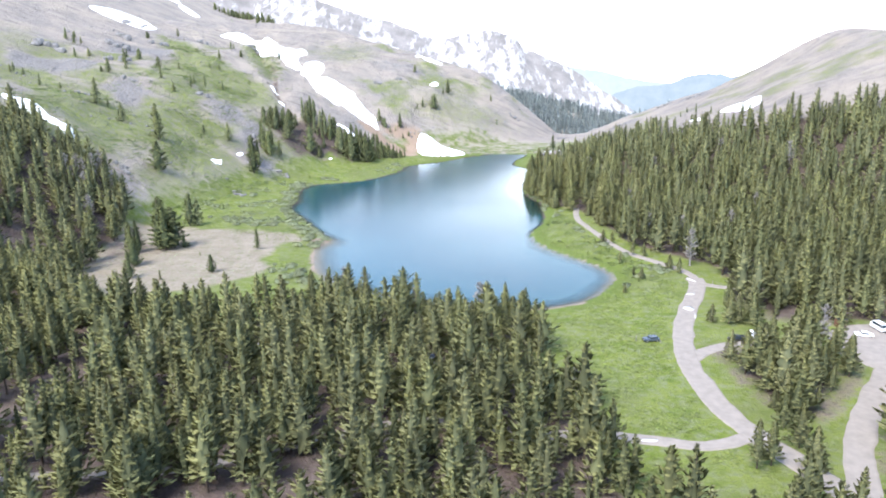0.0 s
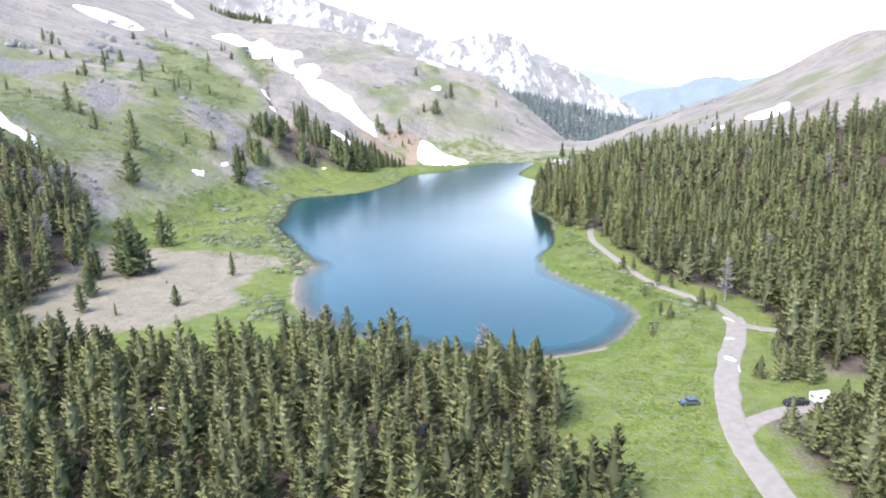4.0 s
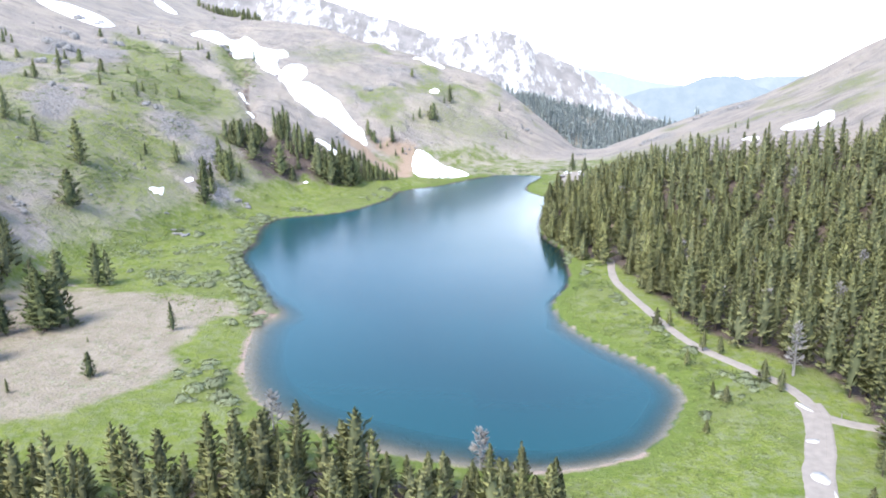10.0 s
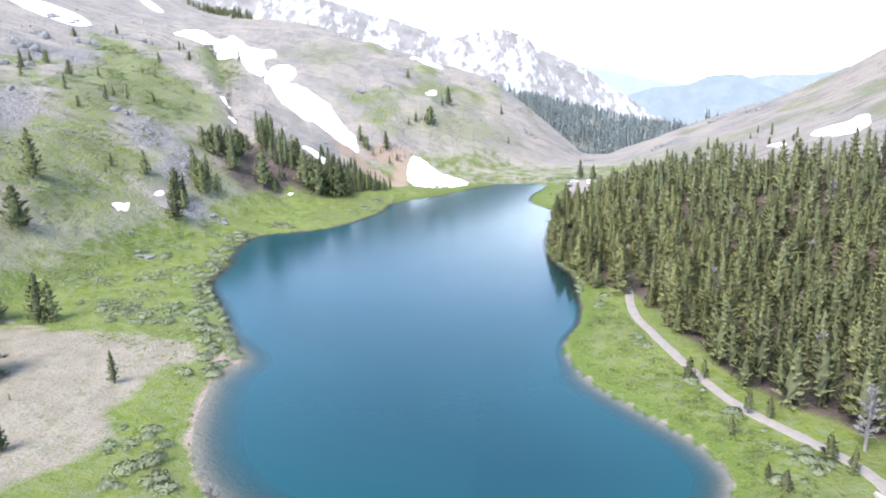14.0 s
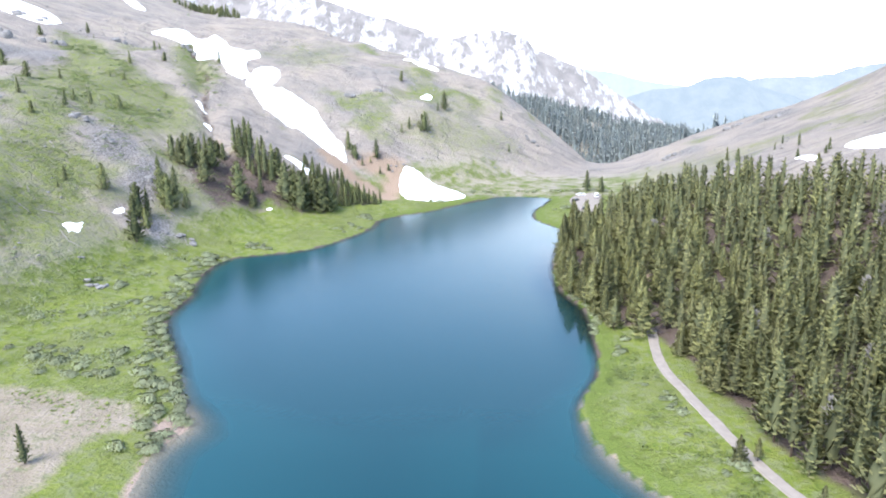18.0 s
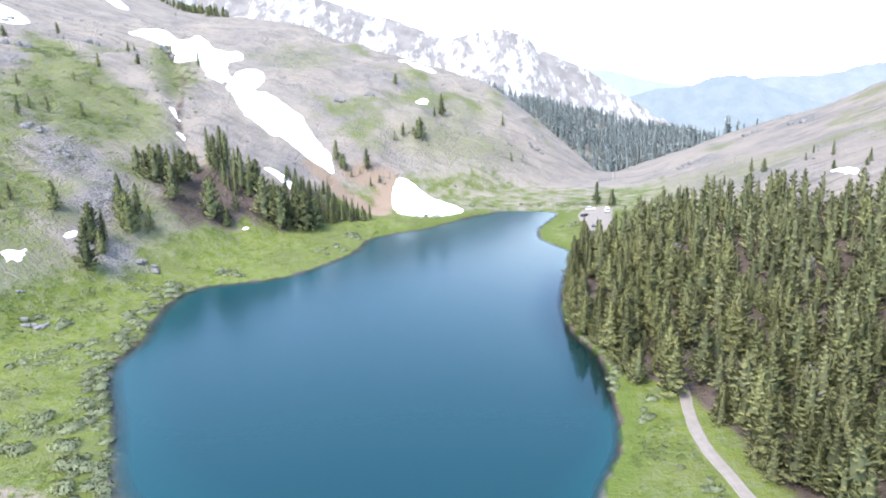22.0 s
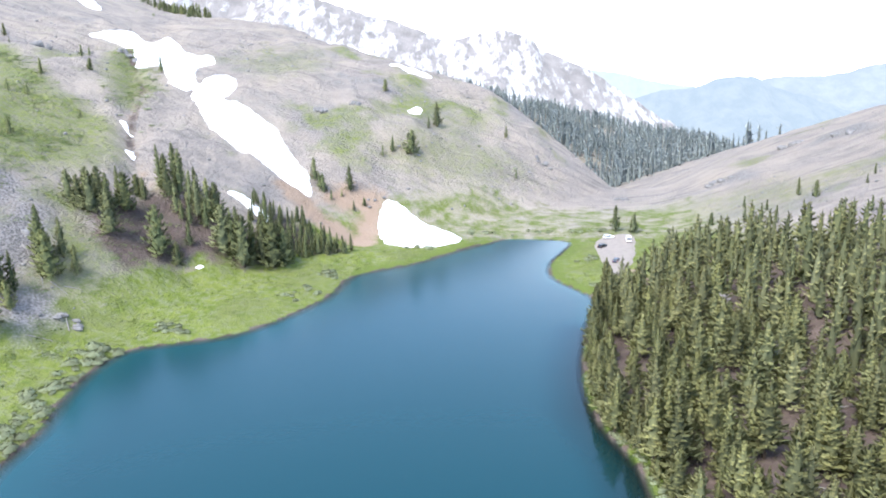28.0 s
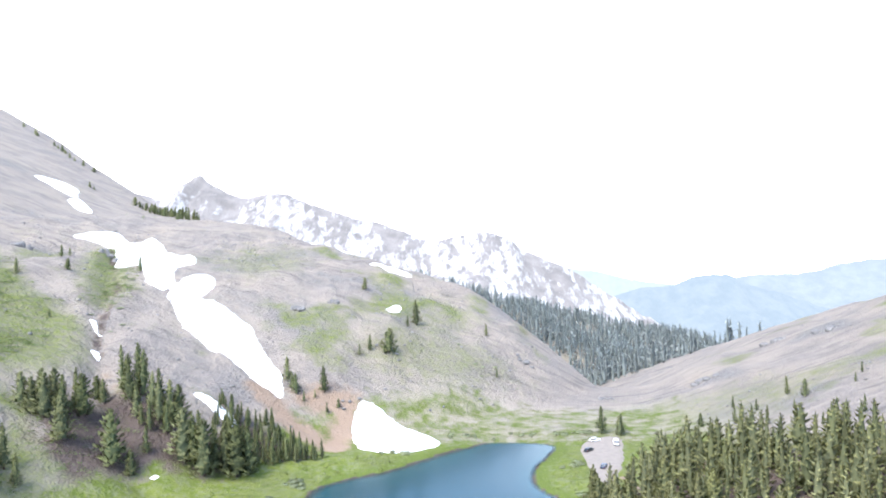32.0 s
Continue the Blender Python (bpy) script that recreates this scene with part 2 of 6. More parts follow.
MAT = {
    "ground": ground_material(),
    "water": water_material(),
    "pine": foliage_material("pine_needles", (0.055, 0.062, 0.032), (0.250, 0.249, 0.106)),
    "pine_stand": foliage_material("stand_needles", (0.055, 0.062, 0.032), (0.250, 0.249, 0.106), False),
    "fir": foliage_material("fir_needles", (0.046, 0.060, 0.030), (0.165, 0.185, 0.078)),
    # pale blue-grey base colour carries the haze over the distant wood
    "far_pine": foliage_material("far_hazy_needles", (0.16, 0.185, 0.182), (0.30, 0.325, 0.312), False, 0.1, 0.2),
    "dead": plain("dead_needles", (0.24, 0.16, 0.12), 0.9, 0, 0.4, 2.0),
    "bark": plain("pine_bark", (0.09, 0.069, 0.054), 0.95, 0, 0.45, 6.0, 0.1),
    "grey_wood": plain("weathered_wood", (0.24, 0.222, 0.204), 0.85, 0, 0.35, 5.0, 0.2),
    "brown_wood": plain("brown_boards", (0.16, 0.075, 0.055), 0.8, 0, 0.3, 4.0, 0.2),
    "snow": plain("old_snow", (0.86, 0.88, 0.9), 0.6, 0, 0.06, 0.25, 0.3),
    "road": plain("packed_gravel", (0.232, 0.204, 0.178), 0.95, 0, 0.14, 0.5, 0.1),
    "earth": plain("trodden_earth", (0.215, 0.165, 0.125), 0.95, 0, 0.3, 0.5, 0.1),
    "stone": plain("grey_stone", (0.186, 0.18, 0.174), 0.95, 0, 0.4, 0.6, 0.1),
    "willow": foliage_material("willow_leaves", (0.168, 0.196, 0.110), (0.222, 0.248, 0.150), False, 0.14, 0.15),
    "shrub": foliage_material("shrub_leaves", (0.058, 0.088, 0.030), (0.145, 0.182, 0.068), False, 0.14, 0.2),
    "herb": foliage_material("meadow_herbs", (0.092, 0.122, 0.024), (0.150, 0.176, 0.048), False, 0.14, 0.1),
    # the last two values of each paint distance haze as emission
    "mountain": far_material("hazy_mountain_rock", (0.052, 0.050, 0.053), (0.115, 0.108, 0.108), (0.33, 0.335, 0.345), (0.73, 0.725, 0.765), 0.104),
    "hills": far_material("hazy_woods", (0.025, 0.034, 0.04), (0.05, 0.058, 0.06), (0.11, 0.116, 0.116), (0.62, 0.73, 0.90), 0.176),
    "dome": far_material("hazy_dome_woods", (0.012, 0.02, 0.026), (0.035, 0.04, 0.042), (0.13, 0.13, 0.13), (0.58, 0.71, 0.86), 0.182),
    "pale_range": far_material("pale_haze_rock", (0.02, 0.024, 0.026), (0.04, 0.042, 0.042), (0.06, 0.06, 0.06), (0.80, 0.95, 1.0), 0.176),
    "paint_white": plain("white_paint", (0.78, 0.78, 0.77), 0.3, 0, 0.06, 3.0, 0.5),
    "paint_silver": plain("silver_blue_paint", (0.085, 0.105, 0.135), 0.3, 0.3, 0.12, 3.0, 0.5),
    "paint_blue": plain("dark_blue_paint", (0.035, 0.05, 0.09), 0.25, 0.2, 0.15, 3.0, 0.5),
    "paint_black": plain("black_paint", (0.02, 0.02, 0.024), 0.3, 0.1, 0.15, 3.0, 0.5),
    "paint_red": plain("red_paint", (0.3, 0.06, 0.04), 0.35, 0, 0.15, 3.0, 0.5),
    "glass": plain("tinted_glass", (0.03, 0.04, 0.045), 0.08, 0, 0.1, 3.0, 0.6),
    "rubber": plain("tyre_rubber", (0.025, 0.025, 0.025), 0.85, 0, 0.2, 9.0),
    "metal": plain("dull_metal", (0.5, 0.5, 0.5), 0.35, 0.9, 0.15, 5.0),
    "lamp_red": plain("tail_lamp_plastic", (0.35, 0.02, 0.015), 0.25, 0, 0.1, 5.0),
    "lamp_clear": plain("head_lamp_plastic", (0.7, 0.7, 0.68), 0.15, 0, 0.05, 5.0),
    "canvas": plain("tent_cloth", (0.5, 0.5, 0.48), 0.9, 0, 0.2, 2.0, 0.1),
}

# ---- lie of the land ----
def seg_dist(px, py, line):
    """Distance to a polyline, the share along it (in vertices) and the side (positive to its left)."""
    best = np.full(px.shape, 1e18)
    along = np.zeros(px.shape)
    side = np.zeros(px.shape)
    for i in range(len(line) - 1):
        ax, ay = line[i][0], line[i][1]
        bx, by = line[i + 1][0], line[i + 1][1]
        dx, dy = bx - ax, by - ay
        u = np.clip(((px - ax) * dx + (py - ay) * dy) / (dx * dx + dy * dy), 0, 1)
        ex, ey = px - ax - u * dx, py - ay - u * dy
        d = ex * ex + ey * ey
        m = d < best
        best[m] = d[m]
        along[m] = (i + u)[m]
        side[m] = np.sign(dx * ey - dy * ex)[m]
    return np.sqrt(best), along, side


def inside(px, py, poly):
    r = np.zeros(px.shape, bool)
    n = len(poly)
    for i in range(n):
        (ax, ay), (bx, by) = poly[i], poly[(i + 1) % n]
        if ay == by:
            continue
        r ^= ((ay > py) != (by > py)) & (px < (bx - ax) * (py - ay) / (by - ay) + ax)
    return r


def rounded(pts, steps=5, closed=True):
    """A smooth curve through a few corners."""
    out, n = [], len(pts)
    for i in range(n if closed else n - 1):
        p = [pts[(i + k) % n] if closed else pts[min(max(i + k, 0), n - 1)] for k in (-1, 0, 1, 2)]
        for s in range(steps):
            t = s / steps
            out.append(tuple(0.5 * (2 * p[1][k] + (p[2][k] - p[0][k]) * t + (2 * p[0][k] - 5 * p[1][k] + 4 * p[2][k] - p[3][k]) * t * t
                                    + (3 * p[1][k] - p[0][k] - 3 * p[2][k] + p[3][k]) * t ** 3) for k in range(len(p[1]))))
    if not closed:
        out.append(tuple(pts[-1]))
    return out


def to_area(px, py, poly):
    """Signed distance to a closed outline, positive outside."""
    d = seg_dist(px, py, list(poly) + [poly[0]])[0]
    return np.where(inside(px, py, poly), -d, d)


def smin(a, b, k):
    h = np.clip(0.5 + 0.5 * (b - a) / k, 0, 1)
    return b * (1 - h) + a * h - k * h * (1 - h)


def smax(a, b, k):
    return -smin(-a, -b, k)


_g = np.random.RandomState(7)
_lat = _g.rand(256, 256)


def vnoise(x, y):
    """Smooth value noise, 0 to 1, one cell a unit."""
    xi, yi = np.floor(x).astype(int), np.floor(y).astype(int)
    u, v = x - xi, y - yi
    u, v = u * u * (3 - 2 * u), v * v * (3 - 2 * v)
    a, b = _lat[xi % 256, yi % 256], _lat[(xi + 1) % 256, yi % 256]
    c, d = _lat[xi % 256, (yi + 1) % 256], _lat[(xi + 1) % 256, (yi + 1) % 256]
    return (a * (1 - u) + b * u) * (1 - v) + (c * (1 - u) + d * u) * v


def fbm(x, y, n=4):
    s, a, t = 0.0, 1.0, 0.0
    for i in range(n):
        s = s + a * vnoise(x + 17.3 * i, y - 9.1 * i)
        t += a
        a *= 0.5
        x, y = x * 2.03, y * 2.03
    return s / t


SHORE = [(26, 563), (3, 567), (-6, 562), (-19, 550), (-37, 529), (-50, 520), (-59, 510), (-62, 489), (-73, 466), (-84, 453),
         (-98, 447), (-109, 441), (-112, 428), (-110, 410), (-106, 394), (-105, 375), (-98, 360), (-88, 343), (-78, 322), (-70, 309),
         (-73, 297), (-71, 283), (-67, 268), (-60, 253), (-47, 240), (-25, 229), (-8, 224), (9, 223), (22, 226), (33, 233), (41, 246),
         (45, 258), (41, 271), (30, 287), (22, 301), (18, 320), (24, 340), (26, 360), (26, 385), (20, 405), (19, 430), (24, 465),
         (29, 487), (17, 510), (17, 530), (23, 547)]
LAKE = rounded(SHORE, 4)
FOOT = [(-190, -300), (-185, 150), (-172, 260), (-152, 340), (-135, 420), (-105, 490), (-60, 560), (-15, 590), (40, 640), (66, 672)]
CREST = [(-900, 1400, 430), (-720, 1290, 340), (-540, 1180, 229), (-420, 1090, 170), (-330, 1020, 135), (-269, 931, 116), (-140, 863, 83), (-95, 790, 72), (-10, 728, 57),
         (32, 705, 25), (60, 672, 3)]
GULLY = [(-205, 655), (-180, 600), (-164, 566), (-150, 537), (-128, 500), (-112, 492)]
CHUTE = [(-240, 705), (-205, 690), (-165, 640), (-130, 600), (-92, 570), (-58, 548)]
RIDGE = [(760, 150, 88), (450, 390, 78), (312, 515, 93), (296, 620, 77), (337, 680, 49), (317, 750, 42), (332, 840, 40), (480, 980, -40)]
ROAD = rounded([(43, 366), (41, 345), (43, 328), (48, 303), (54, 284), (62, 271), (70, 257), (70, 243), (62, 222), (55, 202), (51, 181), (51, 165),
                (53, 149), (59, 134), (66, 118), (76, 96), (85, 60), (94, 0), (96, -80), (90, -180)], 4, False)


SPUR = [(-500, 1760, 120), (-156, 1505, 30), (-20, 1413, 6), (84, 1520, -31), (194, 1627, -62), (320, 1734, -96), (513, 1896, -145), (743, 2110, -228)]
TRAIL = rounded([(43, 364), (45, 382), (50, 408), (53, 440), (53, 470), (50, 495), (46, 516)], 5, False)
WEST_ROAD = rounded([(54, 142), (44, 138), (34, 140), (20, 142), (4, 141), (-8, 147), (-20, 146), (-43, 134), (-60, 126), (-78, 123.5), (-104, 120)], 4, False)
LOT_ROAD = rounded([(104, 190), (97, 174), (85, 157), (74, 139), (66, 118)], 4, False)
SIDE_TRACK = rounded([(52, 181), (58, 187), (66, 191), (76, 194)], 4, False)
UPPER_TRACK = rounded([(69, 246), (76, 241), (86, 238), (96, 240)], 4, False)


def land(x, y):
    """Height of the ground at x, y."""
    x, y = np.atleast_1d(np.asarray(x, float)), np.atleast_1d(np.asarray(y, float))
    shore = to_area(x, y, LAKE)
    base = np.where(shore > 0, 2.2 * (1 - np.exp(-shore / 16)) + 0.004 * np.minimum(shore, 200), np.maximum(shore * np.where(x > -5, 0.28 + np.clip((y - 300) / 40, 0, 1), 0.2 + 0.35 * np.clip((y - 305) / 30, 0, 1)), -9))
    base = base + 0.5 * (fbm(x / 23, y / 23) - 0.5) * np.clip(shore / 12, 0, 1)
    far = np.clip(y - 668, 0, None)
    base = base - 400 * (1 - np.exp(-far / 900))
    # the slope west of the lake
    d, _, side = seg_dist(x, y, FOOT)
    d = d * side
    up = np.clip(d, 0, None)
    west = np.where(d > 0, 3 + 118 * (1 - np.exp(-up / 155)), 3 + 0.4 * d)
    west = west + np.clip(up / 60, 0, 1) * ((fbm(x / 70, y / 70) - 0.5) * 14 + (fbm(x / 21 + 5, y / 21) - 0.5) * 5)
    west = west + np.clip(up / 30, 0, 1) * (0.5 - np.abs(fbm(x / 30 + 9, y / 44, 3) - 0.5) * 4) * 2.2
    west = west - 3.5 * np.clip(1 - seg_dist(x, y, GULLY)[0] / 9, 0, 1) - 2.5 * np.clip(1 - seg_dist(x, y, CHUTE)[0] / 22, 0, 1)
    west = west + np.clip(up / 40, 0, 1) * (np.abs(fbm(x / 9 + y / 30, y / 26 - x / 40, 3) - 0.5) * -3.0 + 0.4)
    upper = 100 + 0.45 * (-298 - 0.35 * np.clip(640 - y, 0, None) - x) + (fbm(x / 60 + 3, y / 60) - 0.5) * 8
    west = smax(west, upper, 14)
    s, a, side = seg_dist(x, y, CREST)
    cz = np.interp(a, range(len(CREST)), [c[2] for c in CREST])
    west = smin(west, cz - 0.75 * s * side * np.where(side > 0, 1.0, 0.62), 9)
    # the dome east of it
    s, a, side = seg_dist(x, y, RIDGE)
    rz = np.interp(a, range(len(RIDGE)), [c[2] for c in RIDGE])
    east = rz + 12 - np.sqrt(s * s + 900) * 0.40
    east = east + 13.9 * np.exp(-((x - 274) / 38.6) ** 2 - ((y - 626) / 43.8) ** 2)
    east = east + np.clip(s / 60, 0, 1) * ((fbm(x / 60 + 31, y / 60) - 0.5) * 9 + (fbm(x / 17, y / 17 + 8) - 0.5) * 2.5)
    s, a, side = seg_dist(x, y, SPUR)
    sz = np.interp(a, range(len(SPUR)), [c[2] for c in SPUR])
    spur = sz + 12 - np.sqrt(s * s + 900) * 0.4 + (fbm(x / 90, y / 90 + 3) - 0.5) * 24
    z = smax(smax(smax(base, west, 5), east, 8), spur, 8)
    z = np.where(shore < 25, base + (z - base) * np.clip(shore / 25, 0, 1), z)
    return z


# ---- mesh helpers ----
def mesh_of(name, verts, tris, mats, smooth=False, **values):
    me = bpy.data.meshes.new(name)
    verts, tris = np.asarray(verts, np.float32), np.asarray(tris, np.int32)
    me.vertices.add(len(verts))
    me.vertices.foreach_set("co", verts.ravel())
    me.loops.add(tris.size)
    me.loops.foreach_set("vertex_index", tris.ravel())
    me.polygons.add(len(tris))
    me.polygons.foreach_set("loop_start", np.arange(0, tris.size, tris.shape[1], dtype=np.int32))
    me.update(calc_edges=True)
    for key, v in values.items():
        me.attributes.new(key, "FLOAT", "POINT").data.foreach_set("value", np.asarray(v, np.float32))
    for m in mats if isinstance(mats, (list, tuple)) else [mats]:
        me.materials.append(m)
    if smooth:
        me.shade_smooth()
    return me


def part(name, data, parent, label="", m=None):
    """One piece under a thing, from a mesh or a bmesh and its material."""
    if isinstance(data, bmesh.types.BMesh):
        me = bpy.data.meshes.new(name)
        data.to_mesh(me)
        data.free()
        me.materials.append(m)
        data = me
    ob = new(name, data)
    ob.parent = parent
    return tagged(ob, label)


def box(size, at=(0, 0, 0), bevel=0.0, taper=None):
    """A box with rounded edges; taper narrows its top in x and y."""
    bm = bmesh.new()
    bmesh.ops.create_cube(bm, size=1.0)
    for v in bm.verts:
        k = taper if taper and v.co.z > 0 else (1, 1)
        v.co = Vector((v.co.x * size[0] * k[0] + at[0], v.co.y * size[1] * k[1] + at[1], v.co.z * size[2] + at[2]))
    if bevel:
        bmesh.ops.bevel(bm, geom=bm.edges[:], offset=bevel, segments=2, affect="EDGES", profile=0.6)
    return bm


def drum(radius, depth, at=(0, 0, 0), axis="z", seg=14, bevel=0.0):
    bm = bmesh.new()
    bmesh.ops.create_cone(bm, cap_ends=True, segments=seg, radius1=radius, radius2=radius, depth=depth)
    turn = {"x": Matrix.Rotation(math.pi / 2, 3, "Y"), "y": Matrix.Rotation(math.pi / 2, 3, "X"), "z": Matrix.Identity(3)}[axis]
    for v in bm.verts:
        v.co = turn @ v.co + Vector(at)
    if bevel:
        bmesh.ops.bevel(bm, geom=[e for e in bm.edges if len(e.link_faces) == 2 and e.calc_face_angle() > 1.0], offset=bevel, segments=2, affect="EDGES")
    return bm


def grid_tris(nx, ny, keep=None):
    i = np.arange((ny - 1) * nx).reshape(ny - 1, nx)[:, :-1].ravel()
    q = np.stack([i, i + 1, i + nx + 1, i + nx], 1)
    if keep is not None:
        q = q[keep]
    return q


# ---- ground ----
def spaced(lo, dense_lo, dense_hi, hi, step, n):
    """Even steps in the middle that widen to both ends."""
    mid = np.arange(dense_lo, dense_hi + step / 2, step)
    w = np.linspace(0, 1, n + 1)[1:]
    return np.concatenate([dense_lo - ((dense_lo - lo) * (0.08 * w + 0.92 * w ** 3))[::-1], mid, dense_hi + (hi - dense_hi) * (0.08 * w + 0.92 * w ** 3)])


GX = spaced(-4800, -320, 260, 4800, 2.0, 44)
GY = spaced(-1500, 60, 760, 4900, 2.0, 60)
gx, gy = np.meshgrid(GX, GY)
fx, fy = gx.ravel(), gy.ravel()
gz = np.concatenate([land(fx[i:i + 20000], fy[i:i + 20000]) for i in range(0, len(fx), 20000)]).reshape(gx.shape)


def ground_z(x, y):
    """Height of the ground sheet itself."""
    x, y = np.atleast_1d(np.asarray(x, float)), np.atleast_1d(np.asarray(y, float))
    i = np.clip(np.searchsorted(GX, x) - 1, 0, len(GX) - 2)
    j = np.clip(np.searchsorted(GY, y) - 1, 0, len(GY) - 2)
    u, v = (x - GX[i]) / (GX[i + 1] - GX[i]), (y - GY[j]) / (GY[j + 1] - GY[j])
    return (gz[j, i] * (1 - u) + gz[j, i + 1] * u) * (1 - v) + (gz[j + 1, i] * (1 - u) + gz[j + 1, i + 1] * u) * v


CLEARING = [(-162, 322), (-138, 322), (-111, 320), (-90, 318), (-79, 306), (-89, 298), (-89, 275), (-82, 264), (-86, 253), (-94, 243), (-104, 235), (-122, 226), (-150, 245), (-158, 275), (-164, 300)]
WOOD_SOUTH = [(-330, -200), (60, -200), (64, 60), (40, 100), (27, 122), (25, 140), (20, 160), (15, 180), (15, 200), (9, 216), (-10, 217), (-32, 221), (-53, 222),
              (-66, 210), (-82, 206), (-104, 207), (-128, 215), (-150, 242), (-152, 262), (-158, 290), (-162, 312), (-168, 328), (-182, 340), (-210, 346), (-262, 336), (-330, 300)]
WOOD_EAST = [(33, 372), (28, 388), (21, 404), (20, 432), (25, 462), (31, 484), (44, 497), (54, 524), (72, 532), (98, 498), (128, 462), (158, 432), (230, 405), (400, 330),
             (420, 100), (130, 60), (112, 120), (118, 170), (128, 205), (86, 208), (74, 226), (80, 250), (78, 266), (59, 288), (52.5, 306), (47, 330), (45, 352)]
COPSE = [(58, 192), (70, 186), (84, 186), (92, 178), (80, 160), (70, 146), (62, 152), (60, 170)]
COPSE_LOW = [(72, 130), (84, 148), (102, 168), (112, 150), (100, 110), (78, 104)]
COPSE_ROAD = [(55, 126), (60, 120), (66, 104), (56, 96), (46, 110)]
SLOPE_STAND = [(-154, 506), (-150, 490), (-140, 476), (-122, 472), (-112, 494), (-98, 500), (-84, 512), (-84, 522), (-96, 532), (-112, 534), (-134, 536), (-142, 520)]
SAPLINGS = [(-90, 519), (-66, 534), (-62, 541), (-84, 548), (-104, 545), (-104, 532)]
LOT = rounded([(90, 186), (96, 202), (112, 207), (134, 203), (132, 186), (112, 178), (98, 174)], 4)
FAR_LOT = rounded([(36, 552), (42, 565), (54, 568), (52, 545), (46, 520), (41, 505), (37, 520)], 3)


def soft(d, w):
    """1 inside, 0 outside, over w metres."""
    return np.clip(0.5 - d / w, 0, 1)


shore = to_area(fx, fy, LAKE)
hill_d, _, hill_s = seg_dist(fx, fy, FOOT)
hill = hill_d * hill_s
east_d = seg_dist(fx, fy, RIDGE)[0]
wood = np.minimum(np.minimum(to_area(fx, fy, WOOD_SOUTH), to_area(fx, fy, WOOD_EAST)), np.minimum(to_area(fx, fy, COPSE), to_area(fx, fy, COPSE_LOW)))
stand = np.minimum(to_area(fx, fy, SLOPE_STAND), to_area(fx, fy, SAPLINGS))
steep = np.hypot(*np.gradient(gz, GY, GX)).ravel()
n1, n2 = fbm(fx / 55 + 40, fy / 55, 4), fbm(fx / 26, fy / 26 + 60, 5)
M = {}
bare = np.maximum(soft(-hill + 14, 26), np.where(fx > 40, soft(east_d - 215, 60), 0))
M["scree"] = np.maximum(np.maximum(bare, soft(-(fy - 610), 40) * (fx < 400)), 0.46 * soft(-(fy - 560), 14) * (fx < 400))


def patch(pts, w=9.0):
    return soft(to_area(fx, fy, pts) + (n2 - 0.5) * 10, w)


SLABS = [[(-166, 483), (-154, 488), (-143, 464), (-147, 446), (-162, 456)], [(-243, 454), (-230, 473), (-216, 458), (-222, 440)], [(-153, 441), (-136, 457), (-130, 446), (-136, 434)],
         [(-192, 492), (-170, 492), (-157, 485), (-164, 467), (-177, 466)], [(-290, 560), (-250, 590), (-238, 560), (-270, 520)], [(150, 640), (185, 660), (180, 630)], [(95, 622), (120, 632), (118, 612)],
         [(-310, 470), (-262, 500), (-255, 470), (-290, 440)]]
BANDS = [[(-141, 625), (-105, 640), (-66, 634), (-72, 606), (-95, 597), (-114, 613)], [(-128, 690), (-90, 680), (-70, 660), (-96, 660)], [(-270, 720), (-330, 760), (-300, 790), (-250, 750)]]
GREENS = [[(-222, 672), (-205, 668), (-178, 610), (-168, 585), (-176, 580), (-196, 606), (-210, 640)], [(-242, 574), (-213, 566), (-190, 568), (-173, 559), (-158, 537), (-160, 515), (-178, 512), (-203, 509)], [(-279, 632), (-249, 622), (-199, 568), (-174, 545), (-159, 521), (-171, 494), (-200, 500), (-228, 500), (-240, 554)],
          [(-212, 434), (-197, 462), (-174, 466), (-157, 458), (-172, 438), (-194, 438)], [(-201, 622), (-190, 640), (-170, 605), (-173, 586)], [(-190, 440), (-166, 432), (-150, 400), (-170, 380), (-192, 400)]]
PALE = [[(-168, 676), (-125, 728), (-106, 706), (-125, 652)], [(-78, 600), (-40, 650), (0, 650), (40, 640), (20, 612), (-40, 600)], [(60, 640), (120, 600), (150, 560), (110, 540), (70, 580)], [(-60, 640), (-30, 700), (0, 690), (-20, 640)]]
M["rock"] = np.maximum(np.clip((n1 - 0.57) * 5, 0, 1) * bare * np.clip((steep - 0.25) * 4, 0, 1) * 0.8, np.max([0.95 * patch(p) for p in SLABS] + [0.62 * patch(p, 22) for p in BANDS], 0))
south_slope = np.clip((570 - fy) / 130, 0, 1)
loose = np.clip((n2 - 0.56 + 0.36 * south_slope * (hill > 0)) * 4.5, 0, 1) * np.clip(1.1 - np.clip(hill - 150, 0, None) / 90, 0.2, 1) * np.where(fx > 0, 0.7, 0.9)
M["herbs"] = bare * np.clip(np.maximum(loose, np.max([1.05 * patch(p, 16) for p in GREENS] + [0.5 * patch(p, 30) for p in PALE], 0)) - 0.9 * np.max([patch(p) for p in SLABS], 0), 0, 1)
M["herbs"] = np.maximum(M["herbs"], 0.3 * np.clip((fy - 930) / 60, 0, 1) * (fx > -160) * (fx < 900))
M["dry"] = np.maximum(soft(to_area(fx, fy, CLEARING) + 4 * (n1 - 0.5), 10), 0.35 * soft(stand, 18))
M["dry"] = np.maximum(M["dry"], 0.75 * soft(12 * (np.hypot((fx +129) / 17, (fy -510) / 8) - 1) + 5 * (n2 - 0.5), 9))
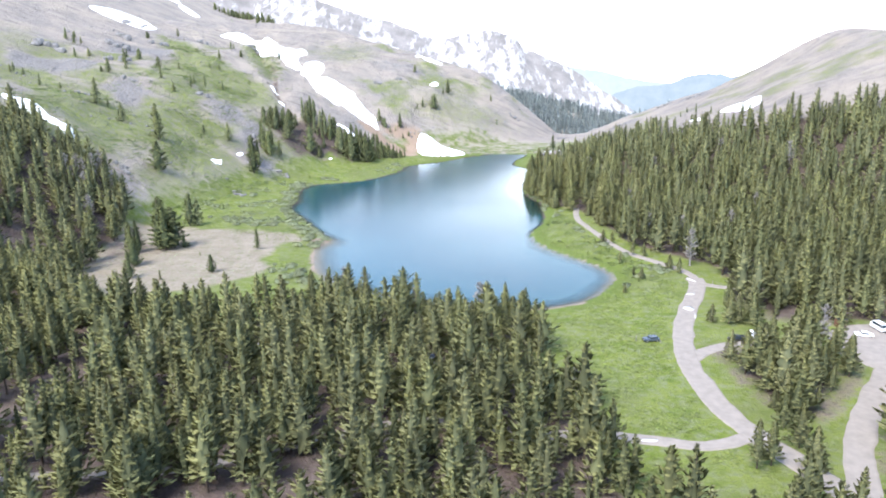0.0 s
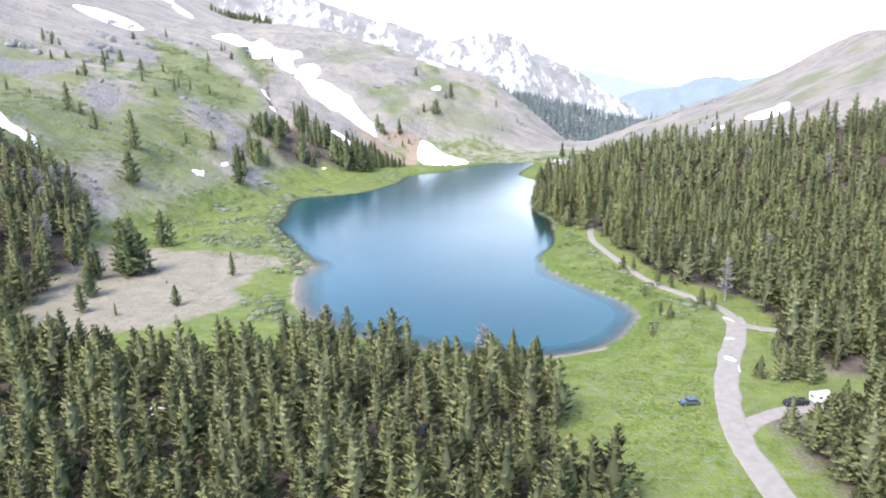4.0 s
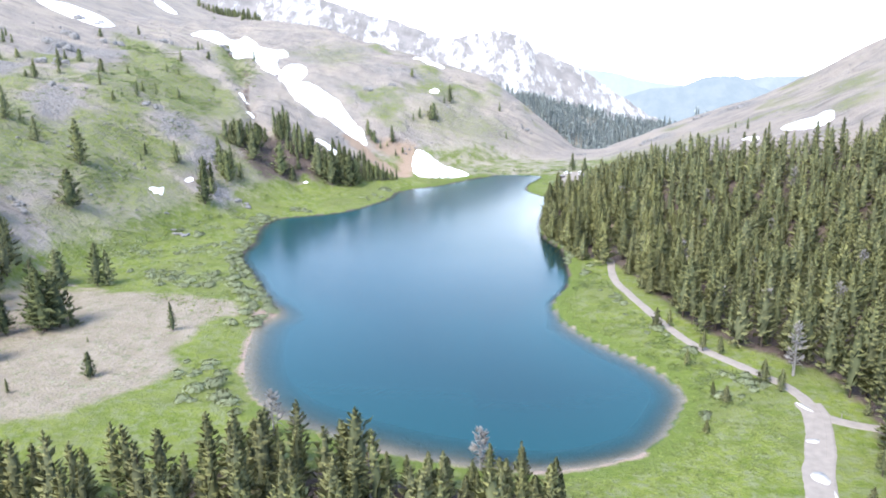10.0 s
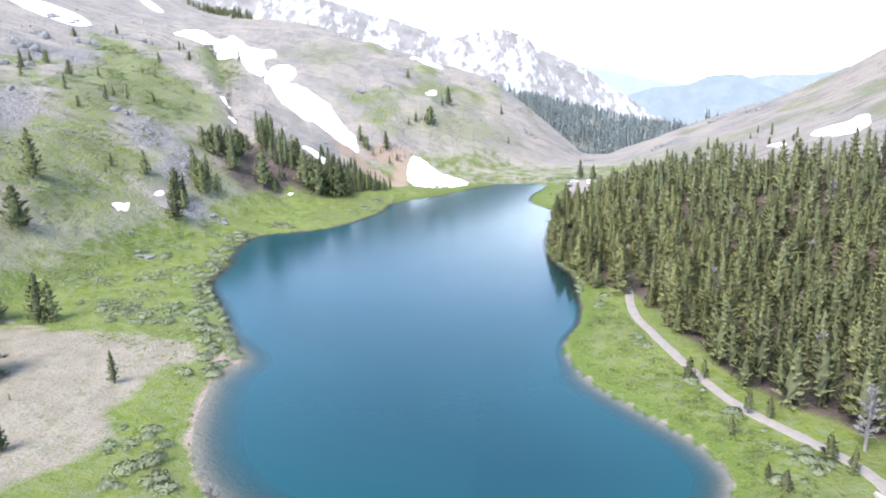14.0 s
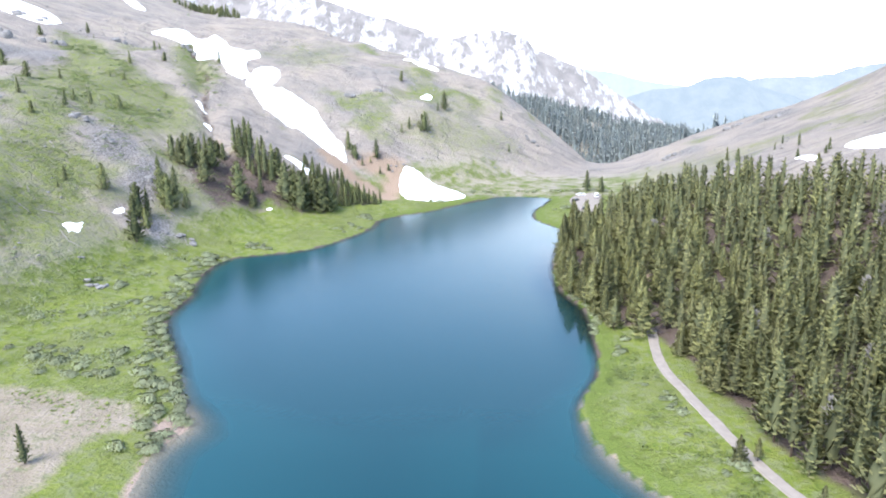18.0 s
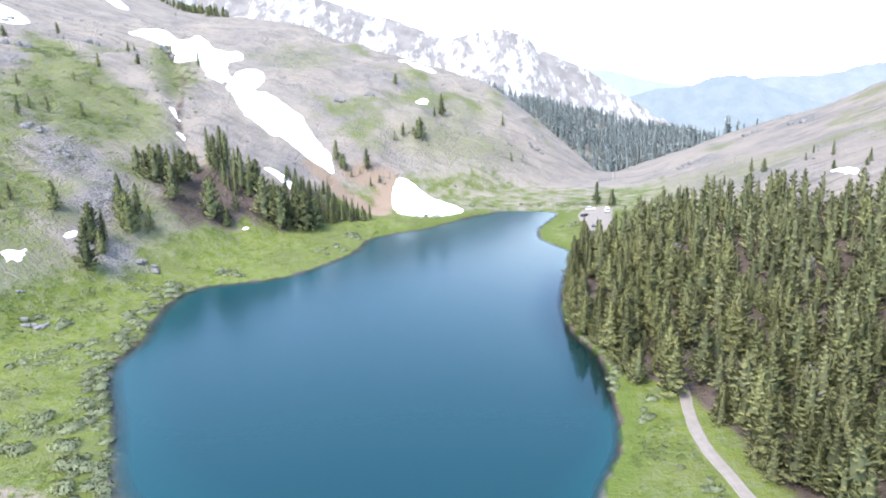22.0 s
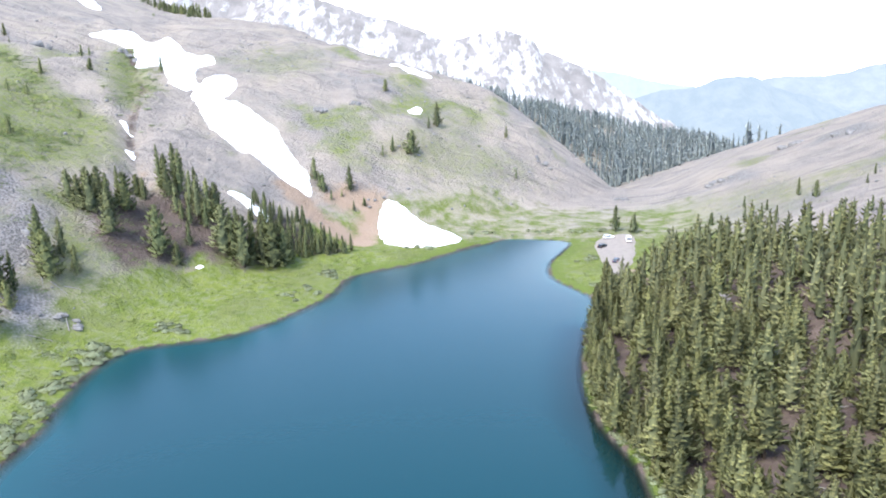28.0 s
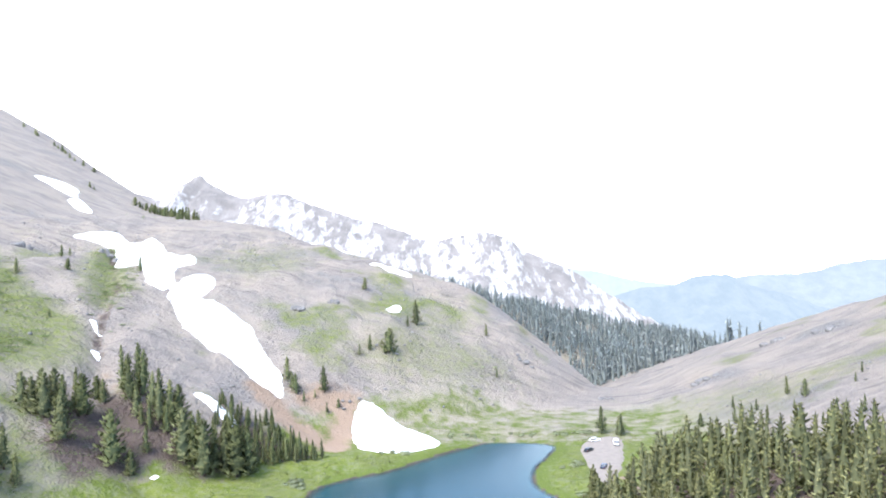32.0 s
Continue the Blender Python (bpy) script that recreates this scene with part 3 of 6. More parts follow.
M["dry"] = np.maximum(M["dry"], 0.42 * soft(wood - 3.5 + 5 * (n2 - 0.5), 6) * (fx > 52) * (fy < 218))
M["dry"] = np.maximum(M["dry"], 0.95 * soft(seg_dist(fx, fy, [(-78, 308), (-95, 311), (-120, 318), (-150, 326), (-166, 332)])[0] - 0.9, 2.6))
M["duff"] = np.maximum(soft(wood + 3, 7) * np.where(fx > 0, np.clip((shore - 0.6) / 2, 0, 1), 1), soft(stand + 3, 14) * 0.72)
M["duff"] = np.maximum(M["duff"], 0.7 * soft(seg_dist(fx, fy, [(-208, 660), (-190, 628), (-176, 604), (-168, 580), (-161, 556), (-152, 541)])[0] + 3 * (n2 - 0.5) - 1.6, 3.5))
M["duff"] = np.maximum(M["duff"], 0.45 * soft(wood - 2.0 + 6 * (n1 - 0.5), 5) * (fx > 52) * (fy < 218))
M["duff"] = np.maximum(M["duff"], 0.5 * soft(np.hypot(fx + 150, fy - 285) - 18, 20))
gully = seg_dist(fx, fy, [(-96, 566), (-80, 556), (-62, 552), (-60, 578), (-78, 572)])[0]
M["duff"] = np.maximum(M["duff"], 0.3 * np.clip((fy - 930) / 60, 0, 1) * np.clip((fbm(fx / 75, fy / 75, 3) - 0.30) * 6, 0, 1) * (fx > -160) * (fx < 900))
M["ochre"] = np.maximum(soft(gully - 6, 12) * 0.9, 0.45 * soft(seg_dist(fx, fy, [(-176, 605), (-164, 562), (-150, 540), (-132, 520)])[0] - 3, 7))
west_bank = soft(seg_dist(fx, fy, [(-78, 322), (-70, 309), (-73, 297), (-71, 283), (-66, 265), (-55, 248), (-25, 229), (10, 222), (30, 230)])[0] - 1.6, 2.0)
M["sand"] = np.maximum(np.maximum(np.where((shore < -0.3) & (fy < 335), 1.0, 0), west_bank * (shore < 4)), soft(np.hypot(fx + 73, fy - 308) - 5, 4))
M["duff"] = np.maximum(M["duff"], 0.85 * ((shore < 0.8) & (fy >= 335)))
M["lush"] = 0.75 * soft(shore - 7, 10) * (shore > 0) * (fx > -60) + 0.3 * soft(shore - 9, 10) * (fx < -60)
ground = new("ground", mesh_of("ground", np.stack([fx, fy, gz.ravel()], 1), grid_tris(len(GX), len(GY)), MAT["ground"], True, **M))
tagged(ground, "valley floor and slopes of meadow, scree and forest duff", "ground", kind="structure")

# ---- lake ----
lx, ly = np.meshgrid(np.arange(-122, 56, 2.0), np.arange(216, 576, 2.0))
ls = to_area(lx.ravel(), ly.ravel(), LAKE)
keep = (ls.reshape(lx.shape) < 5)
keep = (keep[:-1, :-1] | keep[1:, 1:]).ravel()
lake = new("water", mesh_of("water", np.stack([lx.ravel(), ly.ravel(), 0 * ls], 1), grid_tris(lx.shape[1], lx.shape[0], keep), MAT["water"], True,
                            depth=np.clip(-land(lx.ravel(), ly.ravel()) / 9, 0, 1),
                            # smooth strip below the wooded bank, also darkened as a painted reflection
                            calm_tree_dark=np.clip(1.1 - seg_dist(lx.ravel(), ly.ravel(), [(27, 365), (25, 388), (19, 410), (19, 430), (23, 458)])[0] / 11, 0, 1)))
tagged(lake, "still deep blue mountain lake with sandy shallows", "lake", kind="structure")


def drape(name, inside_d, x0, x1, y0, y1, cell, lift, m, edge=1.5, rough=0.8, wave=5.0, scale=1.0):
    """A sheet laid on the ground where inside_d(x, y) is below nought, thinning out to a ragged edge."""
    ax, ay = np.meshgrid(np.arange(x0, x1 + cell, cell), np.arange(y0, y1 + cell, cell))
    px, py = ax.ravel(), ay.ravel()
    d = inside_d(px, py) + (fbm(px / wave, py / wave, 3) - 0.5) * 2 * rough
    z = ground_z(px, py) + np.where(d < 0, lift * np.clip(-d / edge, 0, 1) ** 0.7, -0.3)
    k = (d.reshape(ax.shape) < cell * 0.3)
    k = (k[:-1, :-1] | k[1:, 1:] | k[1:, :-1] | k[:-1, 1:]).ravel()
    q = grid_tris(ax.shape[1], ax.shape[0], k)
    used, inv = np.unique(q, return_inverse=True)
    me = mesh_of(name, np.stack([px, py, z], 1)[used], inv.reshape(q.shape), m, True)
    return new(name, me)


def road(name, line, width, label, m="road"):
    """A gravel strip with wheel ruts and uneven edges."""
    pts = np.array(line)
    d = np.concatenate([[0], np.cumsum(np.hypot(*np.diff(pts, axis=0).T))])
    t = np.arange(0, d[-1], 0.7)
    cx, cy = np.interp(t, d, pts[:, 0]), np.interp(t, d, pts[:, 1])
    dx, dy = np.gradient(cx), np.gradient(cy)
    for _ in range(4):
        dx, dy = (np.convolve(np.pad(v, 1, "edge"), [0.25, 0.5, 0.25], "valid") for v in (dx, dy))
    n = np.hypot(dx, dy)
    dx, dy = dx / n, dy / n
    cols = np.linspace(-1, 1, 15)
    wave = [width / 2 * (1 + 0.16 * (fbm(t / 5 + k, t * 0 + k, 3) - 0.5) * 2) for k in (3, 11)]
    off = np.where(cols[None, :] < 0, wave[0][:, None], wave[1][:, None]) * cols[None, :]
    x, y = cx[:, None] - dy[:, None] * off, cy[:, None] + dx[:, None] * off
    z = ground_z(x.ravel(), y.ravel()).reshape(x.shape) + 0.17 - 0.05 * np.exp(-((np.abs(off) - 0.8) / 0.3) ** 2)
    z[:, 0] -= 0.4
    z[:, -1] -= 0.4
    ob = new(name, mesh_of(name, np.stack([x.ravel(), y.ravel(), z.ravel()], 1), grid_tris(15, len(t)), MAT[m], True))
    return tagged(ob, label, "road", kind="structure")


road("road", ROAD[:32], 3.1, "pale packed gravel track along the lakeshore")
road("road", TRAIL, 2.2, "narrow earth track through the lakeside pines", "earth")
road("road", ROAD[26:], 6.4, "wide pale gravel road with puddles and wheel ruts")
road("road", WEST_ROAD[:17], 4.2, "narrow gravel lane leading across the meadow")
road("road", WEST_ROAD[16:], 3.0, "narrow gravel lane under the pines")
road("road", LOT_ROAD, 6.5, "grey gravel drive to the parking area")
road("road", SIDE_TRACK, 4.5, "short gravel side track between meadow and trees")
road("road", UPPER_TRACK, 3.5, "short gravel side track into the forest")
for name, area, label in (("pavement", LOT, "grey gravel parking area among pines"), ("pavement", FAR_LOT, "pale gravel parking area at the lake's far end")):
    xs, ys = [p[0] for p in area], [p[1] for p in area]
    tagged(drape(name, lambda x, y, a=area: to_area(x, y, a), min(xs) - 3, max(xs) + 3, min(ys) - 3, max(ys) + 3, 1.0, 0.2, MAT["road"], 0.6), label, "parking", kind="structure")

# ---- snow ----
SNOW = [
    ("long snow tongue lying in a gully of the grey slope", 1.5, [(-249.7, 693), (-249.6, 713.5), (-237.5, 723.8), (-226.8, 714.2), (-219, 715.2), (-214.8, 725.8), (-202, 711.2), (-180.8, 678.4), (-166.1, 670.9), (-162.5, 662.9), (-166.9, 651), (-163.8, 638.9), (-159.9, 633.3), (-157.6, 638.3), (-155, 641.9), (-148.2, 645.5), (-142.1, 640.1), (-141.6, 629.5), (-143.7, 623.1), (-133, 621.1), (-119.3, 609.4), (-110.6, 603.3), (-105.4, 595.2), (-99.7, 589.3), (-91.5, 580.9), (-88.5, 575.3), (-86.8, 566.6), (-92.1, 568.3), (-97.2, 569.3), (-109.1, 576.1), (-117.3, 578.6), (-128.9, 582.9), (-139.5, 590.5), (-145.7, 597.3), (-156.1, 613.7), (-158.2, 622.3), (-160.6, 615.8), (-168.6, 618.3), (-185.6, 647.1), (-192, 642.8), (-198, 642.4), (-204.8, 658.1), (-232.5, 697.2), (-241.4, 697.6)]),
    ("wedge of snow reaching down to the lake's edge", 1.6, [(-55.5, 581.2), (-51.4, 582.2), (-42.2, 578.9), (-31.8, 575), (-20, 564.6), (-21.9, 557.9), (-34, 549.4), (-46.8, 550.1), (-53.9, 557.6), (-57.1, 566.4), (-57.1, 573)]),
    ("snow patch high on the grey mountainside", 1.2, [(-430, 938), (-424, 968), (-404, 966), (-386, 935), (-374, 912), (-392, 915)]),
    ("small snow patch high on the grey mountainside", 1.0, [(-372, 912), (-352, 892), (-334, 866), (-342, 858), (-366, 885)]),
    ("snow patch on the grassy eastern hill", 1.2, [(150.4, 500.1), (157.5, 498.2), (162.4, 492), (168.6, 495.2), (172.1, 490.8), (169.8, 483.3), (162.5, 477.4), (154.9, 482.2), (149.4, 488.3)]),
    ("little snow patch on the eastern hill", 0.8, [(134.5, 510.9), (137.5, 506.7), (138.3, 494.7), (134.5, 493.9)]),
    ("snow band behind the pines on the western slope", 1.2, [(-250, 370), (-238, 372), (-222, 366), (-207, 357), (-207, 351), (-222, 356), (-240, 362)]),
    ("snow patch under a ledge on the western slope", 1.2, [(-345, 644), (-337, 670), (-317, 674), (-294, 657), (-292, 638), (-308, 634), (-328, 634)]),
    ("small ragged snow patch melting on scree", 0.5, [(-162.9, 418.2), (-162.4, 422.5), (-160.3, 423.4), (-159.3, 425.7), (-157.9, 421.8), (-156.3, 417.4), (-158.1, 416.2), (-158.7, 413.9)]),
    ("small snow patch melting beside firs", 0.5, [(-155.4, 440.1), (-154.7, 443.4), (-152.9, 446), (-151.7, 442.7), (-153.3, 440.4)]),
    ("last bit of snow on bare brown soil", 0.5, [(-111.8, 497), (-110.5, 498.4), (-108.4, 498.8), (-108.3, 497.3), (-110.6, 496.2)]),
    ("narrow snow streak in a gully", 0.8, [(-168.5, 564.5), (-166, 566), (-163.5, 562), (-160.5, 561.5), (-162, 559.5), (-165, 561)]),
    ("narrow snow streak in a gully", 0.8, [(-157, 545), (-155, 546), (-151, 541), (-152.5, 540), (-155, 542)]),
    ("snow patch behind small firs", 0.8, [(-114, 540), (-108, 543), (-97, 541), (-97, 536), (-104, 537)]),
    ("small snow patch on the far slope", 0.8, [(-54, 656), (-50, 664), (-46, 660), (-48, 652)]),
    ("thin snow streak near the hill's crest", 0.9, [(-72, 716), (-62, 722), (-46, 720), (-52, 712)]),
    ("long thin snow streak below the hill's crest", 0.9, [(-128, 788), (-118, 795), (-92, 764), (-98, 758)]),
]
for label, depth, outline in SNOW:
    xs, ys = [p[0] for p in outline], [p[1] for p in outline]
    outline = rounded(outline, 4)
    tagged(drape("snow_patch", lambda x, y, a=outline: to_area(x, y, a), min(xs) - 4, max(xs) + 4, min(ys) - 4, max(ys) + 4, 0.6 if depth < 0.9 else 0.9, depth, MAT["snow"], 2.5, 0.9 if depth < 0.9 else 1.0, 2.5 if depth < 0.9 else 3.6), label, "snow", "snow patches")


# ---- far mountains ----
def range_mesh(name, crest, reach, drop, m, step, nrow, rough, snow_at):
    """A mountainside that falls from a crest line towards the valley, gullied all the way."""
    c = rounded(crest, step, False)
    n = len(c)
    u = np.linspace(-0.5, 1, nrow)[:, None]
    cx, cy, cz = (np.array([p[k] for p in c])[None, :] for k in range(3))
    x, y = cx + 0 * u, cy - reach * u + 0 * cx
    gully = np.abs(fbm(x / 170 + 3 + 0.4 * (y / 300), y / 520, 5) - 0.5) * 2
    fine = fbm(x / 60, y / 90, 5) - 0.5
    z = cz - drop * np.abs(u) ** 0.85 + (gully - 0.35) * rough * np.clip(np.abs(u) * 5, 0.12, 1) + fine * rough * np.clip(0.3 + np.abs(u) * 4, 0, 0.6)
    s = np.clip(0.45 + (0.36 - gully) * 0.9 - np.clip(z - 260, 0, None) / 300, 0, 1) * (snow_at < 500)
    ob = new(name, mesh_of(name, np.stack([x.ravel(), y.ravel(), z.ravel()], 1), grid_tris(n, nrow), m, False, snow=s.ravel()))
    return ob


MOUNTAINS = [(-1900, 3060, 480), (-1365, 3086, 325), (-1254, 3092, 312), (-1140, 3099, 402), (-1100, 3101, 366), (-1050, 3103, 338), (-963, 3110, 304), (-828, 3118, 322), (-740, 3122, 290), (-640, 3128, 244), (-539, 3136, 222),
             (-361, 3146, 162), (-227, 3154, 124), (-25, 3167, 142), (87, 3173, 130), (153, 3177, 66), (308, 3187, -5), (485, 3197, -108), (640, 3206, -210), (861, 3219, -327), (1300, 3240, -420)]
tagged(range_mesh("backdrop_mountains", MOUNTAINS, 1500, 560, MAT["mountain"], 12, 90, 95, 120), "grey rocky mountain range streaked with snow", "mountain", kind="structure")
HILLS = [(1035, 4640, -202), (1229, 4640, -156), (1390, 4640, -136), (1518, 4640, -119), (1741, 4640, -110), (1868, 4640, -103), (2055, 4640, -58), (2266, 4640, -31), (2489, 4640, -13), (2853, 4640, 52)]
DOME = [(541, 3950, -207), (651, 3950, -167), (761, 3950, -135), (899, 3950, -121), (1007, 3950, -90), (1102, 3950, -75), (1197, 3950, -86), (1294, 3950, -129), (1417, 3950, -167), (1581, 3950, -225), (1799, 3950, -285)]
PALE_RANGE = [(217, 4780, 22), (405, 4780, -27), (558, 4780, -57), (711, 4780, -84), (864, 4780, -121), (999, 4780, -145), (1168, 4780, -168), (1369, 4780, -193)]
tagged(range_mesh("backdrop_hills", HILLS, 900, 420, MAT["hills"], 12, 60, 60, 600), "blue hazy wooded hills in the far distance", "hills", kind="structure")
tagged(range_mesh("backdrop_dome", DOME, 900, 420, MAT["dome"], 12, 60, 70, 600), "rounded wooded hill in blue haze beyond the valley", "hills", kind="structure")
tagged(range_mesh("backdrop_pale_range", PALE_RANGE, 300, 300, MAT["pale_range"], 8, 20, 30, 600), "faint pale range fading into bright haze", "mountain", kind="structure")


# ---- trees ----
def crown_of(seed, h, rmax, boughs, per, size, bare=0.12, full=0.8, gaps=0.08, closed=True):
    """A conifer's crown: boughs up the stem, each set with upswept tufts of needles.
    Gives vertices, triangles, how near the tip each vertex lies, and the way it faces."""
    r = np.random.RandomState(seed)
    f = (np.arange(boughs) + r.uniform(0, 1, boughs)) / boughs
    f = f ** 1.12
    az = 2.39996 * np.arange(boughs) + r.uniform(-0.5, 0.5, boughs)
    lobe = 1 + 0.16 * np.sin(2 * az + r.uniform(0, 6)) * np.sin(9 * f + r.uniform(0, 6)) + 0.12 * np.sin(3 * az - 14 * f)
    length = rmax * (1 - f) ** full * np.minimum(1, 0.72 + 1.8 * f) * lobe * r.uniform(0.70, 1.14, boughs) + 0.10
    rise = -0.18 + 0.75 * f + r.uniform(-0.16, 0.16, boughs)
    keep = r.rand(boughs) > gaps * (1.6 - f)
    f, az, length, rise = (np.repeat(v[keep], per) for v in (f, az, length, rise))
    n = len(f)
    g = 0.22 + 0.80 * np.sqrt(r.uniform(0.02, 1, n))
    side = r.normal(0, 1, n) * (0.17 * length * (1.15 - g) + 0.07)
    ca, sa = np.cos(az), np.sin(az)
    q = length * g
    lean = r.uniform(-0.02, 0.02, 2) * h
    z = h * (bare + (0.965 - bare) * f) + q * rise + 0.22 * q * g + r.normal(0, 0.10, n)
    c = np.stack([lean[0] * f + ca * q - sa * side, lean[1] * f + sa * q + ca * side, z], 1)
    turn = az + r.uniform(-0.9, 0.9, n)
    up = r.uniform(0.15, 0.95, n) + 0.6 * f
    d = np.stack([np.cos(turn), np.sin(turn), up], 1)
    d /= np.linalg.norm(d, axis=1)[:, None]
    e = np.cross(d, r.normal(0, 1, (n, 3)))
    e /= np.linalg.norm(e, axis=1)[:, None]
    s = (size * (0.43 + 0.075 * length) * r.uniform(0.7, 1.35, n) * np.where(f > 0.9, 0.62, 1))[:, None]
    w = s * r.uniform(0.13, 0.22, n)[:, None]
    out = np.stack([ca + r.uniform(-0.12, 0.12, n), sa + r.uniform(-0.12, 0.12, n), r.uniform(0.5, 0.75, n)], 1)
    out /= np.linalg.norm(out, axis=1)[:, None]
    A, B, C = c - e * w - d * s * 0.25, c + e * w - d * s * 0.25, c + d * s * 0.85
    flip = (np.einsum("ij,ij->i", np.cross(B - A, C - A), out) < 0)[:, None]
    A, B = np.where(flip, B, A), np.where(flip, A, B)
    # inner tufts take the darker, shaded colour; outer ones the fresh growth
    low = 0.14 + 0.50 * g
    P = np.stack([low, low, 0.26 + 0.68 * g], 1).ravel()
    V, N, T = np.stack([A, B, C], 1).reshape(-1, 3), np.repeat(out, 3, 0), np.arange(3 * n).reshape(-1, 3)
    if not closed:
        return V, T, P, N
    # the closed inner mass of the crown, ragged and narrower than its boughs
    rows, cols = max(4, boughs // 13), 7 if boughs > 12 else 5
    u = np.linspace(0, 1, rows)[:, None]
    ka = (6.2832 * np.arange(cols) / cols)[None, :] + 0.9 * u * rows
    kr = (0.58 * rmax * (1 - u) ** full * np.minimum(1, 0.5 + 2.0 * u) + 0.02) * r.uniform(0.72, 1.18, (rows, cols))
    kz = h * (bare + 0.02 + (0.95 - bare) * u) + r.uniform(-0.3, 0.3, (rows, cols)) * h / rows * (u < 1)
    H = np.stack([lean[0] * u + kr * np.cos(ka), lean[1] * u + kr * np.sin(ka), kz], 2).reshape(-1, 3)
    O = np.stack([np.cos(ka), np.sin(ka), 0.6 + 0 * ka], 2).reshape(-1, 3) / 1.166
    i, j = (v.ravel() for v in np.meshgrid(np.arange(rows - 1), np.arange(cols), indexing="ij"))
    q00, q01, q10, q11 = i * cols + j, i * cols + (j + 1) % cols, (i + 1) * cols + j, (i + 1) * cols + (j + 1) % cols
    hull = np.concatenate([np.stack([q00, q01, q11], 1), np.stack([q00, q11, q10], 1)])
    # low tip value: the inner mass is coloured dark, as in shade
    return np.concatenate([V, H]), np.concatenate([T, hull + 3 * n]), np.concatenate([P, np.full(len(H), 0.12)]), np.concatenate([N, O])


def facing(me, ways):
    """Turns the needles' shading to the way their tufts face."""
    me.shade_smooth()
    me.normals_split_custom_set_from_vertices(ways.astype(np.float32))
    return me


def tube(points, radii, seg=6):
    """A tapered round limb through points."""
    V, T = [], []
    for k, (p, r) in enumerate(zip(points, radii)):
        p = Vector(p)
        ahead = (Vector(points[min(k + 1, len(points) - 1)]) - Vector(points[max(k - 1, 0)])).normalized()
        side = ahead.cross(Vector((0.3, 0.9, 0.1))).normalized()
        up = side.cross(ahead)
        for s in range(seg):
            a = 6.2832 * s / seg
            V.append(tuple(p + side * (r * math.cos(a)) + up * (r * math.sin(a))))
        if k:
            for s in range(seg):
                a, b = (k - 1) * seg + s, (k - 1) * seg + (s + 1) % seg
                T += [(a, b, b + seg), (a, b + seg, a + seg)]
    return V, T


def join(pieces):
    V, T = [], []
    for v, t in pieces:
        n = len(V)
        V += list(v)
        T += [tuple(i + n for i in f) for f in t]
    return V, T


def trunk_of(seed, h, r):
    rng = random.Random(seed)
    pieces = [tube([(0, 0, -0.5), (0, 0, 0.3), (rng.uniform(-0.1, 0.1), rng.uniform(-0.1, 0.1), h * 0.4), (0, 0, h * 0.97)], [r * 1.5, r * 1.05, r * 0.7, 0.03], 7)]
    for k in range(9):
        a, z = rng.uniform(0, 6.3), h * rng.uniform(0.08, 0.4)
        n = rng.uniform(0.5, 1.3)
        pieces.append(tube([(0, 0, z), (math.cos(a) * n, math.sin(a) * n, z - 0.15 * n)], [0.035, 0.01], 3))
    return join(pieces)


PINES = []
for k in range(10):
    h = (15.5, 14.5, 16.5, 13.0, 15.0, 17.0, 11.0, 14.0, 16.0, 15.0)[k]
    v, t, p, w = crown_of(30 + k, h, (3.3, 3.7, 2.9, 3.3, 3.8, 3.1, 2.9, 4.2, 3.4, 2.6)[k], (112, 108, 116, 100, 112, 120, 94, 112, 100, 104)[k], 28, (0.98, 1.05, 0.95, 1.0, 1.1, 0.98, 0.9, 1.15, 1.05, 0.9)[k],
                          (0.12, 0.08, 0.18, 0.05, 0.09, 0.15, 0.04, 0.06, 0.22, 0.10)[k], (1.0, 1.05, 0.92, 1.1, 0.95, 0.95, 1.1, 0.85, 0.85, 0.95)[k], (0.06, 0.05, 0.12, 0.04, 0.08, 0.10, 0.03, 0.1, 0.2, 0.08)[k])
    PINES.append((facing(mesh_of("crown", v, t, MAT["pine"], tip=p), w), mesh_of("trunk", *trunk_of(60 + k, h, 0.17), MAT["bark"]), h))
FIRS = []
for k in range(5):
    h = (10.0, 8.5, 11.5, 9.5, 10.0)[k]
    v, t, p, w = crown_of(90 + k, h, (2.0, 1.9, 2.2, 3.0, 1.5)[k], (72, 64, 78, 84, 64)[k], 19, (0.9, 0.85, 0.95, 1.05, 0.8)[k], 0.05, (0.98, 1.0, 0.9, 0.75, 0.95)[k])
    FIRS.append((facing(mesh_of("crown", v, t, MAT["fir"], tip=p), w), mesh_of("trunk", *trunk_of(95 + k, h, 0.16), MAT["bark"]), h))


def tree(kind, name, x, y, scale, label, category, group, turn=None, squash=1.0):
    crown, trunk, h = kind
    top = new(name)
    top.empty_display_size = 0.5
    top.matrix_world = Matrix.LocRotScale((x, y, float(ground_z(x, y)[0])), Euler((random.uniform(-0.03, 0.03), random.uniform(-0.03, 0.03), random.uniform(0, 6.28))), (scale * squash, scale * squash, scale))
    part("trunk", trunk, top)
    part("crown", crown, top)
    return tagged(top, label, category, group)


# where trees may stand
rs = np.random.RandomState(21)


def scatter(area, step, seed, jitter=1.25):
    r = np.random.RandomState(seed)
    xs, ys = [p[0] for p in area], [p[1] for p in area]
    ax, ay = np.meshgrid(np.arange(min(xs), max(xs), step), np.arange(min(ys), max(ys), step))
    ax[1::2] += step / 2
    px, py = ax.ravel() + r.uniform(-jitter, jitter, ax.size) * step / 2, ay.ravel() + r.uniform(-jitter, jitter, ax.size) * step / 2
    ok = inside(px, py, area)
    return px[ok], py[ok]


